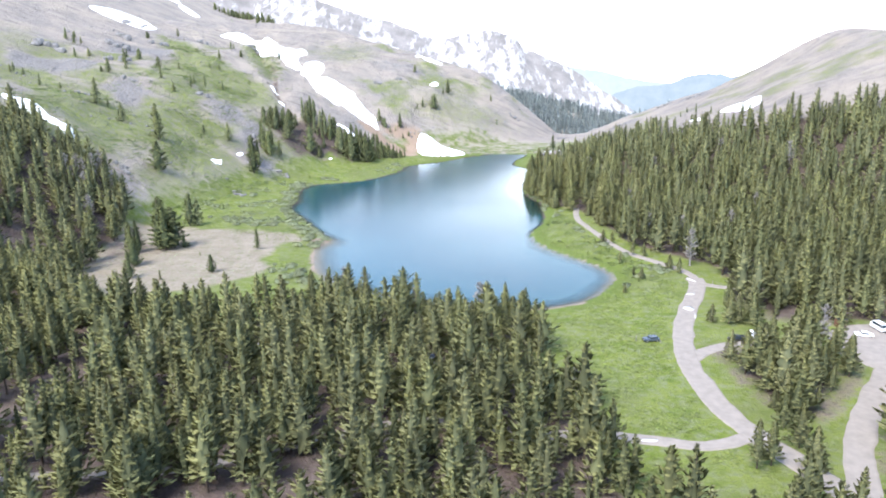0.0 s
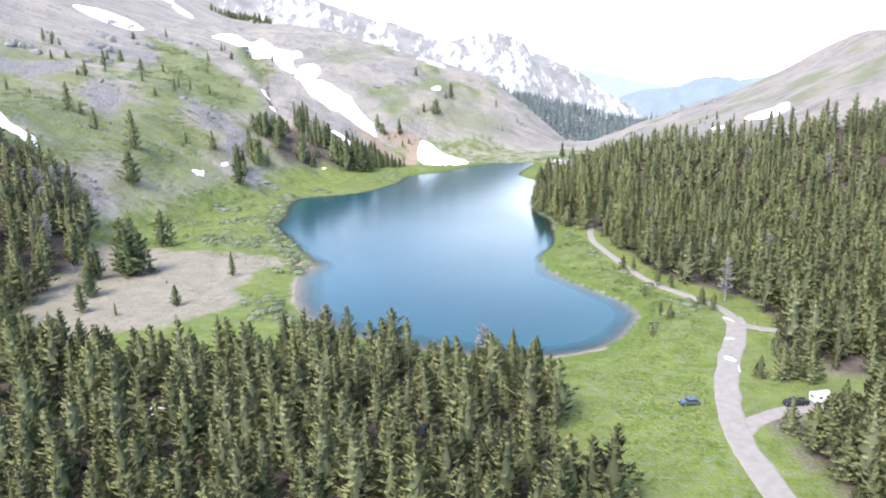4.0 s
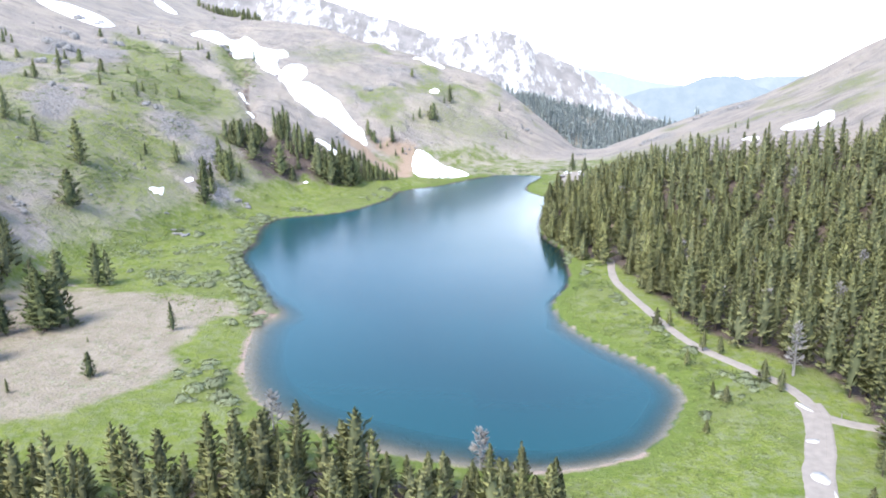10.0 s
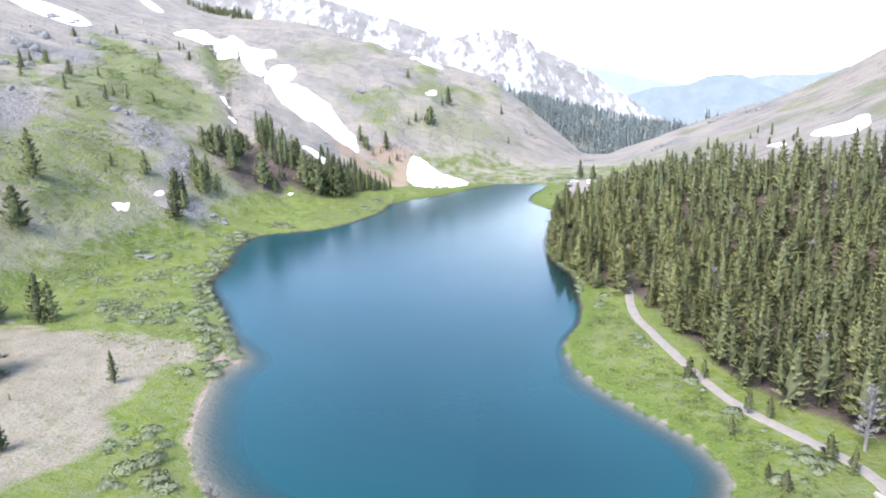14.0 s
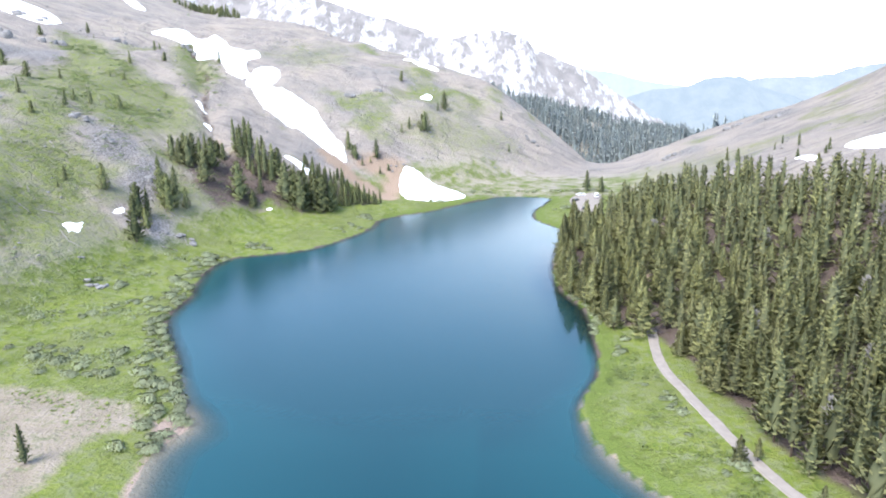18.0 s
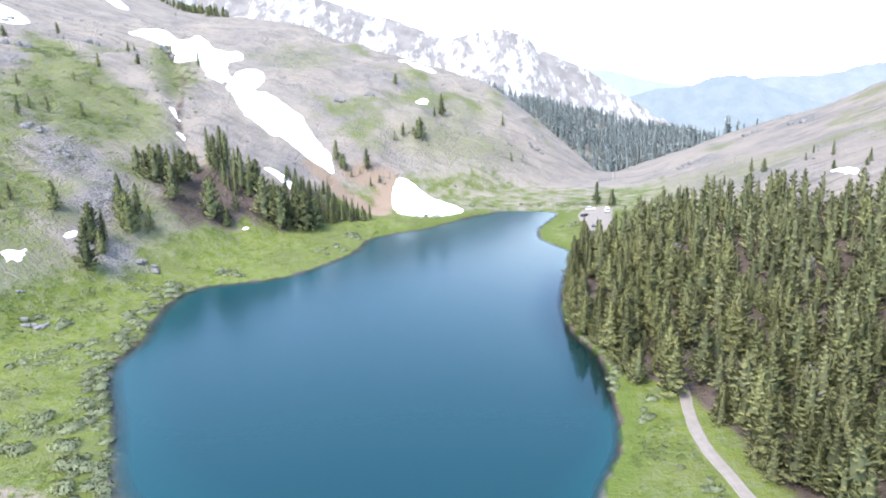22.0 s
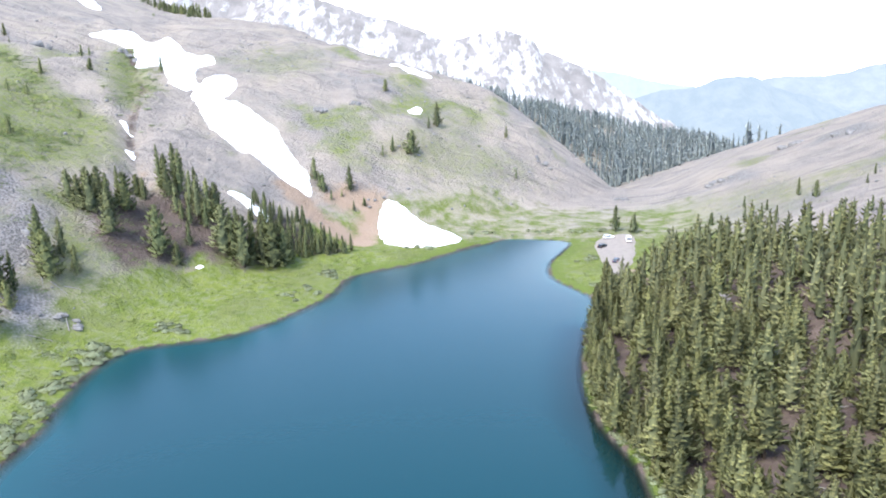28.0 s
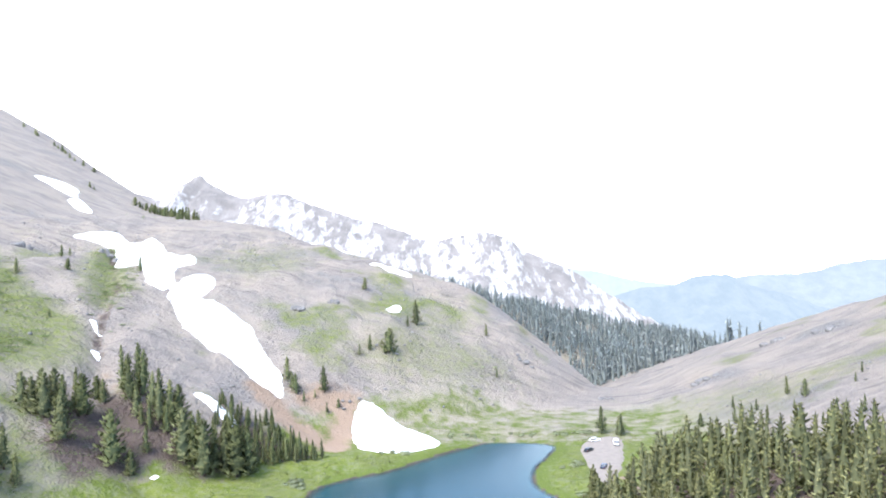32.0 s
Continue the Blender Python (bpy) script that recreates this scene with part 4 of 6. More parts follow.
def clear_of(px, py):
    d = np.minimum(np.minimum(seg_dist(px, py, ROAD)[0] - np.where(py > 262, 2.8, 4.5), seg_dist(px, py, WEST_ROAD)[0] - np.where(px > 16, 3.2, 1.6)), np.minimum(seg_dist(px, py, LOT_ROAD)[0] - 5, seg_dist(px, py, SIDE_TRACK)[0] - 4))
    d = np.minimum(d, np.minimum(to_area(px, py, LOT) - 1.5, to_area(px, py, LAKE) - 1.0))
    d = np.minimum(d, np.minimum(seg_dist(px, py, UPPER_TRACK)[0] - 3, seg_dist(px, py, TRAIL)[0] - 1.3))
    for cx, cy, r in ((69, 188, 5), (72, 182, 4), (66, 184, 4), (58, 398, 6), (70, 392, 6), (84, 402, 5), (-77, 184, 6.5), (-74, 178, 4), (-77, 172, 3), (-60, 180, 3), (-62, 186, 2.5), (9, 177, 5), (-105, 165, 9), (-104, 148, 9), (-14, 178, 2), (70, 195, 6), (44, 193, 5), (-120, 140, 10), (60, 455, 5), (72, 408, 6), (58, 378, 5)):
        d = np.minimum(d, np.hypot(px - cx, py - cy) - r)
    return d > 0


stands = []
for area, step, seed, hole, name, label in (
        (WOOD_SOUTH, 4.7, 1, 0.29, "south", "dense stand of lodgepole pines on the lake's south side"),
        (WOOD_EAST, 5.1, 2, 0.2, "east", "dense stand of lodgepole pines on the eastern slope"),
        (COPSE, 4.8, 3, 0.2, "copse", "copse of pines between two gravel roads"),
        (COPSE_LOW, 4.8, 4, 0.2, "copse", "copse of pines beside the parking drive"),
        (COPSE_ROAD, 5.0, 5, 0.2, "copse", "few pines beside the gravel road")):
    px, py = scatter(area, step, seed)
    ok = clear_of(px, py) & (fbm(px / 17 + 2, py / 17, 3) > np.where((px < -125) & (py > 190), 0.31, np.where((py > 192) & (py < 230), 0.1, hole))) & (py > 92) & (np.hypot(px, py - 60) < 600) & (np.abs(px - 10) < 0.75 * py + 20)
    px, py = px[ok], py[ok]
    stands.append((px, py, label))

# the trees that the camera passes nearest stand singly, the others make up a stand
all_x, all_y = np.concatenate([s[0] for s in stands]), np.concatenate([s[1] for s in stands])
near_rank = np.minimum(np.abs(all_x - 8) * 0.9 + np.abs(all_y - 212) * 2.0 + 8, np.hypot((all_x - 42) * 1.2, (all_y - 395) * 0.55))
near_rank = np.minimum(near_rank, np.hypot(all_x - 70, all_y - 165) * 1.4)
limit = np.sort(near_rank)[300]
far_bits = []
for px, py, label in stands:
    rr = np.minimum(np.minimum(np.abs(px - 8) * 0.9 + np.abs(py - 212) * 2.0 + 8, np.hypot((px - 42) * 1.2, (py - 395) * 0.55)), np.hypot(px - 70, py - 165) * 1.4)
    single = rr < limit
    for x, y in zip(px[single], py[single]):
        k = int(rs.randint(0, 10))
        kind = PINES[k]
        s = float(rs.uniform(0.62, 1.18)) * (0.5 if rs.rand() < 0.16 else 1.0)
        if y > 200 and x < 30:
            s *= 0.72
        words = "young bright green pine among taller trees" if s < 0.65 else ("slender lodgepole pine with a grey-green crown", "tall lodgepole pine with yellow-green tips", "full-crowned lodgepole pine in the forest edge")[k % 3]
        tree(kind, "pine_tree", x, y, s, words, "tree", "lodgepole pines", squash=float(rs.uniform(1.0, 1.35)))
    far_bits.append((px[~single], py[~single], label))

for x, y, s in ((46, 296, 0.45), (55, 280, 0.4), (59, 278, 0.35), (65, 262, 0.4), (53, 252, 0.3), (45, 238, 0.3), (67, 256.5, 0.4), (51, 255, 0.25), (49, 272, 0.3), (50, 297, 0.35), (64.5, 208, 0.55), (69, 206, 0.7), (72, 208, 0.75),
                (73, 221, 0.5), (78, 214, 0.8), (76, 206, 0.85), (81, 220, 0.7), (62, 146, 0.6), (66, 150, 0.75), (62, 138, 0.7), (51, 130, 0.65), (54, 131, 0.6), (61, 129, 0.7)):
    tree(PINES[int(rs.randint(0, 8))], "pine_tree", x, y, s, "young pine beside the gravel road", "tree", "young pines along the road", squash=1.2)

for i, (x, y) in enumerate(rounded([(31, 368), (28.5, 386), (22.5, 403), (21.5, 430), (26.5, 463), (32.5, 486)], 6, False)):
    tree(PINES[int(rs.randint(0, 10))], "pine_tree", x + float(rs.uniform(-0.4, 2.0)), y, float(rs.uniform(0.55, 1.05)), "pine leaning out over the lakeshore", "tree", "pines of the wooded bank", squash=1.05)

LIGHT = []
for k in range(8):
    h = (15.5, 14.5, 16.5, 13.0, 17.0, 14.0, 16.0, 15.0)[k]
    v, t, p, ways = crown_of(130 + k, h, (3.3, 3.7, 2.9, 3.3, 3.1, 4.1, 3.4, 2.6)[k], (58, 56, 60, 50, 62, 56, 52, 54)[k], 12, 1.6, (0.14, 0.10, 0.20, 0.06, 0.15, 0.08, 0.24, 0.12)[k], (1.0, 1.05, 0.92, 1.1, 0.95, 0.85, 0.85, 0.95)[k], 0.06)
    LIGHT.append((v, t, p, ways, *(np.array(q) for q in tube([(0, 0, -0.5), (0, 0, h * 0.5), (0, 0, h * 0.9)], [0.22, 0.14, 0.03], 4))))

THIN = []
for k in range(5):
    h = (15.5, 14.0, 16.5, 14.5, 15.5)[k]
    v, t, p, ways = crown_of(150 + k, h, (3.2, 3.6, 2.9, 4.0, 2.6)[k], 34, 6, 2.1, 0.08, (0.95, 1.0, 0.92, 0.85, 0.95)[k], 0.03)
    THIN.append((v, t, p, ways, *(np.array(q) for q in tube([(0, 0, -0.5), (0, 0, h * 0.9)], [0.22, 0.03], 3))))


def stand_of(name, px, py, size, label, m, seed, kinds, category="forest", low=0.62, high=1.18, turned=True):
    """Many trees joined into one wood."""
    r = np.random.RandomState(seed)
    gz_ = ground_z(px, py)
    C, CT, CP, CC, CN, W, WT, nc, nw = [], [], [], [], [], [], [], 0, 0
    for x, y, z in zip(px, py, gz_):
        v, t, p, ways, w, wt = kinds[r.randint(len(kinds))]
        s = size * r.uniform(low, high) * (0.5 if r.rand() < 0.14 else 1)
        q = s * r.uniform(1.0, 1.3)
        a = r.uniform(0, 6.28)
        ca, sa = math.cos(a) * q, math.sin(a) * q
        for src, dst in ((v, C), (w, W)):
            o = np.empty_like(src)
            o[:, 0], o[:, 1], o[:, 2] = src[:, 0] * ca - src[:, 1] * sa + x, src[:, 0] * sa + src[:, 1] * ca + y, src[:, 2] * s + z
            dst.append(o)
        CT.append(t + nc)
        WT.append(wt + nw)
        nc, nw = nc + len(v), nw + len(w)
        CP.append(p)
        CC.append(np.full(len(v), r.rand()))
        CN.append(np.stack([(ways[:, 0] * ca - ways[:, 1] * sa) / q, (ways[:, 0] * sa + ways[:, 1] * ca) / q, ways[:, 2]], 1))
    top = new(name)
    tagged(top, label, category, kind="stuff")
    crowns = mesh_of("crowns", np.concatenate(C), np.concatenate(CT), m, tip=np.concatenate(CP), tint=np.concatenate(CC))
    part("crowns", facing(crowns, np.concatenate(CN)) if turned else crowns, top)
    part("trunks", mesh_of("trunks", np.concatenate(W), np.concatenate(WT), MAT["bark"]), top)
    return top


for k, (px, py, label) in enumerate(far_bits):
    far_off = seg_dist(px, py, [(5, 20), (5, 263)])[0] > 175
    for which, kinds in ((~far_off, LIGHT), (far_off, THIN)):
        if which.any():
            stand_of("pine_stand", px[which], py[which], 1.0, label, MAT["pine_stand"], 40 + k, kinds)

# far woods beyond the outlet
FAR = []
for k in range(3):
    v, t, p, ways = crown_of(170 + k, 15, 2.7, 10, 2, 3.6, 0.05, 0.9, 0.0)
    w, wt = tube([(0, 0, -0.5), (0, 0, 12)], [0.2, 0.05], 3)
    FAR.append((v, t, p, ways, np.array(w), np.array(wt)))
# the wood goes on behind and beside the way
for k, area in enumerate((WOOD_SOUTH, WOOD_EAST)):
    px, py = scatter(area, 6.3, 80 + k)
    seen = (py > 92) & (np.hypot(px, py - 60) < 600) & (np.abs(px - 10) < 0.75 * py + 20)
    ok = clear_of(px, py) & ~seen & (fbm(px / 17 + 2, py / 17, 3) > 0.3) & (np.hypot(px, py - 60) < 460)
    stand_of("pine_stand", px[ok], py[ok], 1.05, "pine wood going on over the valley floor", MAT["pine_stand"], 60 + k, FAR, turned=False)
fw = np.random.RandomState(5)
px, py = fw.uniform(-120, 640, 11000), fw.uniform(940, 1800, 11000)
sd, _, ss = seg_dist(px, py, SPUR)
thick = np.clip(1.6 - sd / 380, 0, 1) * np.clip((fbm(px / 75, py / 75, 3) - 0.30) * 6, 0.12, 1)
ok = fw.rand(11000) < thick
ok &= ((ss < 0) | (sd < 40)) & (px < 420 + 0.12 * (py - 940))
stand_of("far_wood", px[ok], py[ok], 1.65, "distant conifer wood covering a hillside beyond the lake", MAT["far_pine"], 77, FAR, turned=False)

# ---- trees of the slopes ----
br0 = np.random.RandomState(87)
k = 0
FIR_SPOTS = [(-145, 280, 1.05), (-143, 282, 0.8), (-136, 263, 0.75), (-130, 248, 0.7), (-116, 278, 0.16), (-118, 246, 0.25), (-103, 256, 0.5), (-248, 477, 0.7), (-208, 409, 0.9), (-186, 404, 1.2), (-172, 370, 1.1), (-201, 494, 0.6), (-203, 505, 0.5), (-197, 509, 0.5), (-204, 473, 0.4), (-249, 502, 0.7), (-162, 449, 0.9),
             (-225, 415, 0.9), (-153, 325, 0.9), (-140, 327, 1.1), (-137, 329, 1.0), (-136, 286, 1.3), (-131, 289, 1.25), (-133, 285, 1.35), (-137, 290, 1.0), (-96, 289, 0.55), (-127, 289, 0.4), (-142, 431, 1.25),
             (-60, 606, 0.45), (-56, 612, 0.5), (-47, 614, 0.85), (-49, 612, 0.4), (-41, 643, 0.5), (-37, 650, 0.8), (-68, 672, 0.5), (-87, 578, 0.75), (-82, 573, 0.7), (-71, 578, 0.7),
             (-84, 575, 0.45), (-78, 570, 0.35), (-74, 574, 0.3), (-68, 570, 0.3), (-64, 574, 0.3), (0, 664, 0.5), (5, 631, 0.4), (48, 574, 0.7), (55, 570, 0.6), (56, 573, 0.6)]
for x, y, s in FIR_SPOTS:
    k += 1
    s *= 1.5
    tree(FIRS[k % 4], "fir_tree", x, y, s, "small dark fir standing alone on the open slope" if s < 0.9 else "dark green fir standing on the open slope", "tree", "firs of the slopes", squash=0.9 if s < 1 else 1.2)
sx, sy = br0.uniform(-305, -172, 60), br0.uniform(415, 650, 60)
ok = (np.min([to_area(sx, sy, a) for a in SLABS], 0) > 2) & (seg_dist(sx, sy, GULLY)[0] > 12)
for x, y in list(zip(sx[ok], sy[ok]))[:34]:
    k += 1
    tree(FIRS[k % 5], "fir_tree", float(x), float(y), float(br0.uniform(0.3, 0.85)), "small dark fir standing alone on the open slope", "tree", "firs of the slopes", squash=1.15)
# firs at the slope's foot: x, y, height, and whether broad
FOOT_FIRS = [(-139.7, 458.1, 16, 1), (-135.8, 488.6, 16, 1), (-122.1, 494.2, 19, 1), (-133.9, 524.9, 17, 0), (-129.1, 520.6, 18, 0), (-129.1, 527.3, 18, 0), (-126.6, 525.7, 17, 0), (-131.5, 523, 14, 0), (-121.2, 520.9, 14, 0),
             (-116.8, 517, 17, 0), (-113.9, 519.2, 16, 0), (-111.6, 521.1, 15, 1), (-119, 523, 15, 0), (-112.9, 514.3, 12, 0), (-104.4, 508, 19, 1), (-100.9, 507.9, 20, 0), (-97.1, 507.6, 20, 1), (-95.2, 512.4, 16, 0),
             (-91.7, 512.9, 19, 0), (-87.8, 513.2, 19, 1), (-84.4, 515.8, 16, 1), (-101.5, 515.6, 16, 0), (-91.9, 520.3, 14, 0), (-98, 518, 14, 0), (-107, 513, 14, 0), (-149.6, 495, 12, 1), (-145.8, 495.1, 15, 1),
             (-143.7, 510.5, 13, 0), (-138.9, 506.4, 15, 1), (-141.6, 520.9, 9, 1), (-138, 518.7, 9, 1), (-147, 503, 13, 1), (-153.4, 495.2, 11, 1), (-150, 501, 12, 1), (-142, 500, 14, 0), (-116.6, 495.5, 9, 1), (-115, 503.1, 10, 0),
             (-121.1, 512.3, 8, 0), (-135.5, 464.9, 10, 0), (-144, 462, 15, 1), (-147, 466, 16, 0), (-141, 468, 14, 0), (-146.5, 444, 15, 1), (-144, 447, 13, 0), (-142, 441, 9, 1), (-118, 512, 11, 0), (-124, 515, 12, 0)]
for i, (x, y, h, broad) in enumerate(FOOT_FIRS):
    k += 1
    kind = FIRS[3] if broad else FIRS[(0, 2, 1, 4)[i % 4]]
    tree(kind, "fir_tree", x, y, h / kind[2], "broad dark green fir on bare brown soil" if broad else "dark green fir in a clump at the slope's foot", "tree", "firs at the slope's foot", squash=float(rs.uniform(0.85, 1.1)))
for x, y, s in ((-657, 1299, 0.9), (-650, 1292, 0.6), (-597, 1246, 0.8), (-588, 1240, 0.7), (-576, 1230, 0.9), (-566, 1220, 0.6), (-531, 1171, 0.8), (-522, 1166, 0.6), (-506, 1158, 0.8), (-489, 1152, 0.7), (-418, 1014, 0.7), (-412, 1012, 0.5), (-690, 1322, 0.8)):
    k += 1
    tree(FIRS[k % 4], "fir_tree", x, y, s, "low wind-bent fir below the mountain's crest", "tree", "firs on the ridge", squash=1.7)
px, py = scatter(SAPLINGS, 3.0, 10)
for x, y in zip(px, py):
    k += 1
    tree(FIRS[k % 4], "fir_sapling", x, y, float(rs.uniform(0.4, 0.95)), "narrow young fir on brown scree", "tree", "young firs", squash=0.8)
px, py = scatter([(95, 505), (125, 500), (150, 480), (140, 560), (100, 575), (75, 560)], 11.0, 12)
for x, y in list(zip(px, py))[::2]:
    k += 1
    tree(FIRS[k % 4], "fir_tree", x, y, float(rs.uniform(0.35, 0.8)), "small fir on the bare eastern slope", "tree", "firs of the eastern slope", squash=0.85)
px, py = scatter([(-440, 1080), (-330, 985), (-285, 925), (-262, 915), (-270, 945), (-330, 1020), (-420, 1095)], 7.0, 13)
for x, y in list(zip(px, py))[:70]:
    k += 1
    tree(FIRS[k % 4], "fir_tree", x, y, float(rs.uniform(0.5, 1.1)), "dark fir on the skyline of the ridge", "tree", "firs on the ridge", squash=1.1)


# ---- dead trees and logs ----
def snag(x, y, h, seed, label, lean=0.0, needles=False):
    rng = random.Random(seed)
    top = new("dead_tree")
    top.matrix_world = Matrix.LocRotScale((x, y, float(ground_z(x, y)[0])), Euler((lean, lean * 0.4, rng.uniform(0, 6.28))), None)
    part("trunk", mesh_of("trunk", *tube([(0, 0, -0.5), (0.05, 0, h * 0.3), (-0.08, 0.1, h * 0.7), (0, 0, h)], [0.027 * h, 0.02 * h, 0.012 * h, 0.03], 7), MAT["grey_wood"]), top)
    for i in range(26):
        z = h * (0.2 + 0.77 * i / 26)
        a, r = rng.uniform(0, 6.28), (2.6 if h > 9 else 1.5) * (1.15 - z / h) * rng.uniform(0.6, 1.2)
        bend = rng.uniform(-0.55, 0.05)
        part("branch", mesh_of("branch", *tube([(0, 0, z), (math.cos(a) * r * 0.6, math.sin(a) * r * 0.6, z + 0.1 * r), (math.cos(a + 0.2) * r, math.sin(a + 0.2) * r, z + bend * r)], [0.12, 0.08, 0.03], 4), MAT["grey_wood"]), top)
    v, t, p, w = crown_of(seed + 40, h, 2.4 if h > 9 else 1.5, 60, 12, 1.5, 0.25, 0.5, 0.3, False)
    if not needles:
        tagged(part("twig_spray", mesh_of("twig_spray", v, t, MAT["grey_wood"]), top), kind="stuff")
    if needles:
        v, t, p, w = crown_of(seed, h, 1.7, 56, 9, 1.0, 0.12, 0.8, 0.3, False)
        part("crown", mesh_of("crown", v, t, MAT["dead"]), top, "rust-brown dead needles")
    return tagged(top, label, "dead tree", "dead trees")


snag(73, 265, 14.5, 1, "bleached bare dead pine beside the gravel road")
snag(64, 300, 13, 2, "grey dead pine with bare drooping boughs")
snag(-3, 222, 9.5, 3, "bare grey dead pine at the water's edge")
snag(-48, 232, 11, 4, "silvery dead pine among living pines")
snag(60, 452, 11, 5, "pale dead pine in the eastern forest")
snag(98, 300, 13, 6, "grey dead pine on the forested slope")
snag(150, 380, 12, 7, "grey dead pine on the forested slope")
snag(-55, 150, 9, 8, "pale grey dead pine in the southern wood")
snag(20, 158, 8, 9, "pale grey dead pine in the southern wood")
snag(-172, 300, 13, 10, "bare grey dead pine at the foot of the slope")
snag(-180, 312, 12, 11, "bare grey dead pine at the foot of the slope")
for x, y in ((-188, 314), (-186, 319), (-183, 319), (-182, 325), (-183, 334)):
    snag(x, y, 14 + (x % 3), int(-x), "tall slender grey dead pine at the slope's foot")
for x, y, h in ((84, 326, 13), (66, 352, 12), (104, 372, 12), (92, 420, 13), (63, 424, 11), (118, 330, 14), (78, 300, 11), (126, 412, 12)):
    snag(x, y, h, 500 + x, "weathered grey dead pine among living pines")
snag(88, 190, 12, 12, "pale dead pine beside the parking area")
for x, y, h in ((-71, 150, 9), (-22, 205, 12), (66, 487, 10), (-120, 165, 11)):
    snag(x, y, h, int(x * 3 + 900), "pine with rust-brown dead needles", 0, True)


def log(x, y, length, turn, r=0.18, tilt=0.0, label="bleached fallen log lying on the forest floor"):
    top = new("fallen_log")
    z = float(ground_z(x, y)[0])
    z2 = float(ground_z(x + math.cos(turn) * length, y + math.sin(turn) * length)[0])
    pitch = math.atan2(z2 - z, length) + tilt
    top.matrix_world = Matrix.Translation((x, y, z + r * 0.7)) @ Matrix.Rotation(turn, 4, "Z") @ Matrix.Rotation(-pitch, 4, "Y")
    part("trunk", mesh_of("trunk", *tube([(0, 0, 0), (length * 0.5, 0.1, 0.04), (length, 0, 0)], [r, r * 0.75, r * 0.35], 7), MAT["grey_wood"]), top)
    for i in range(4):
        s = length * (0.35 + 0.15 * i)
        part("branch", mesh_of("branch", *tube([(s, 0, 0), (s + 0.4, 0.5 * (-1) ** i, 0.5)], [0.05, 0.015], 4), MAT["grey_wood"]), top)
    return tagged(top, label, "log", "fallen logs")


log(86, 285, 12, 0.9, 0.25)
log(58, 378, 7, 2.6)
log(70, 408, 8, 0.2)
log(28, 396, 5, 2.7, 0.2, 0.0, "bleached fallen log reaching into the lake")
log(34, 372, 6, 1.8)
log(6, 174, 5, 0.3, 0.2)
log(7, 177, 6, 0.25, 0.18)
log(100, 330, 9, 0.5)
log(24, 227.5, 3, 0.2, 0.15, 0.0, "short pale log on the shore")
log(-40, 170, 6, 1.2)
log(-135, 436, 7, 0.4)
log(-128, 445, 6, 2.2)
for x, y, n, a in ((-182, 412, 5, -0.9), (-177, 416, 6, -0.2), (-172, 421, 7, 0.5), (-161, 413, 8, -0.6), (-156, 410, 5, 0.1), (-183, 431, 6, -0.9), (-186, 461, 7, -0.2), (-181, 462, 8, 0.5), (-191, 462, 5, -0.6), (-148, 454, 6, 0.1), (-143, 458, 7, -0.9), (-140, 457, 8, -0.2), (-136, 458, 5, 0.5), (-152, 465, 6, -0.6)):
    log(x, y, n, a, 0.2, 0.0, "bleached dead trunk lying on the steep slope")

# ---- shrubs, herbs and stones ----
def bush_of(seed, leaves, flat=0.6):
    """A rounded shrub of many small leaves."""
    r = np.random.RandomState(seed)
    V, T, P = [], [], []
    lumps = [(r.uniform(-0.45, 0.45), r.uniform(-0.45, 0.45), r.uniform(0.25, 0.55), r.uniform(0.35, 0.6)) for _ in range(6)]
    for i in range(leaves):
        cx, cy, cz, cr = lumps[r.randint(6)]
        d = r.normal(size=3)
        d /= np.linalg.norm(d)
        d[2] = abs(d[2]) * 0.9 - 0.15
        c = np.array([cx, cy, cz * flat]) + d * cr * np.array([1, 1, flat]) * r.uniform(0.8, 1.08)
        a = np.cross(d, r.normal(size=3))
        a /= np.linalg.norm(a) + 1e-6
        b = np.cross(d, a)
        s = r.uniform(0.09, 0.19)
        n = len(V)
        V += [c - a * s, c + b * s * 0.7 + d * 0.03, c + a * s + d * s * 0.6]
        T.append((n, n + 1, n + 2))
        P += [0.2, 0.6, 1.0]
    V = np.array(V)
    V[:, 2] = np.maximum(V[:, 2], 0.0)
    return V, wound(V, np.array(T), rounded_off(V)), np.array(P)


def rounded_off(v):
    """The ways that a shrub's leaves face: out from its middle and up."""
    d = v + [0, 0, 0.35]
    return d / np.linalg.norm(d, axis=1)[:, None]


def wound(v, t, ways):
    """The triangles, turned so that each shows its front to the way its leaf faces."""
    n = np.cross(v[t[:, 1]] - v[t[:, 0]], v[t[:, 2]] - v[t[:, 0]])
    return np.where((np.einsum("ij,ij->i", n, ways[t].mean(1)) < 0)[:, None], t[:, [0, 2, 1]], t)


BUSHES = [bush_of(300 + k, 260) for k in range(4)]
bush_mesh = [facing(mesh_of("leaves", v, t, MAT["willow"], tip=p, tint=np.full(len(v), 0.15 + 0.2 * k)), rounded_off(v)) for k, (v, t, p) in enumerate(BUSHES)]
stems = mesh_of("stem", *join([tube([(0, 0, -0.2), (0.35 * math.cos(a), 0.35 * math.sin(a), 0.45)], [0.04, 0.015], 4) for a in (0, 1.2, 2.5, 3.9, 5.1)]), MAT["bark"])


def bush(x, y, s, k, label, group):
    ob = new("willow_bush", bush_mesh[k % 4])
    ob.matrix_world = Matrix.LocRotScale((x, y, float(ground_z(x, y)[0]) - 0.05), Euler((0, 0, random.uniform(0, 6.28))), (s, s * random.uniform(0.85, 1.15), s * random.uniform(0.85, 1.2)))
    part("stem", stems, ob)
    return tagged(ob, label, "bush", group)


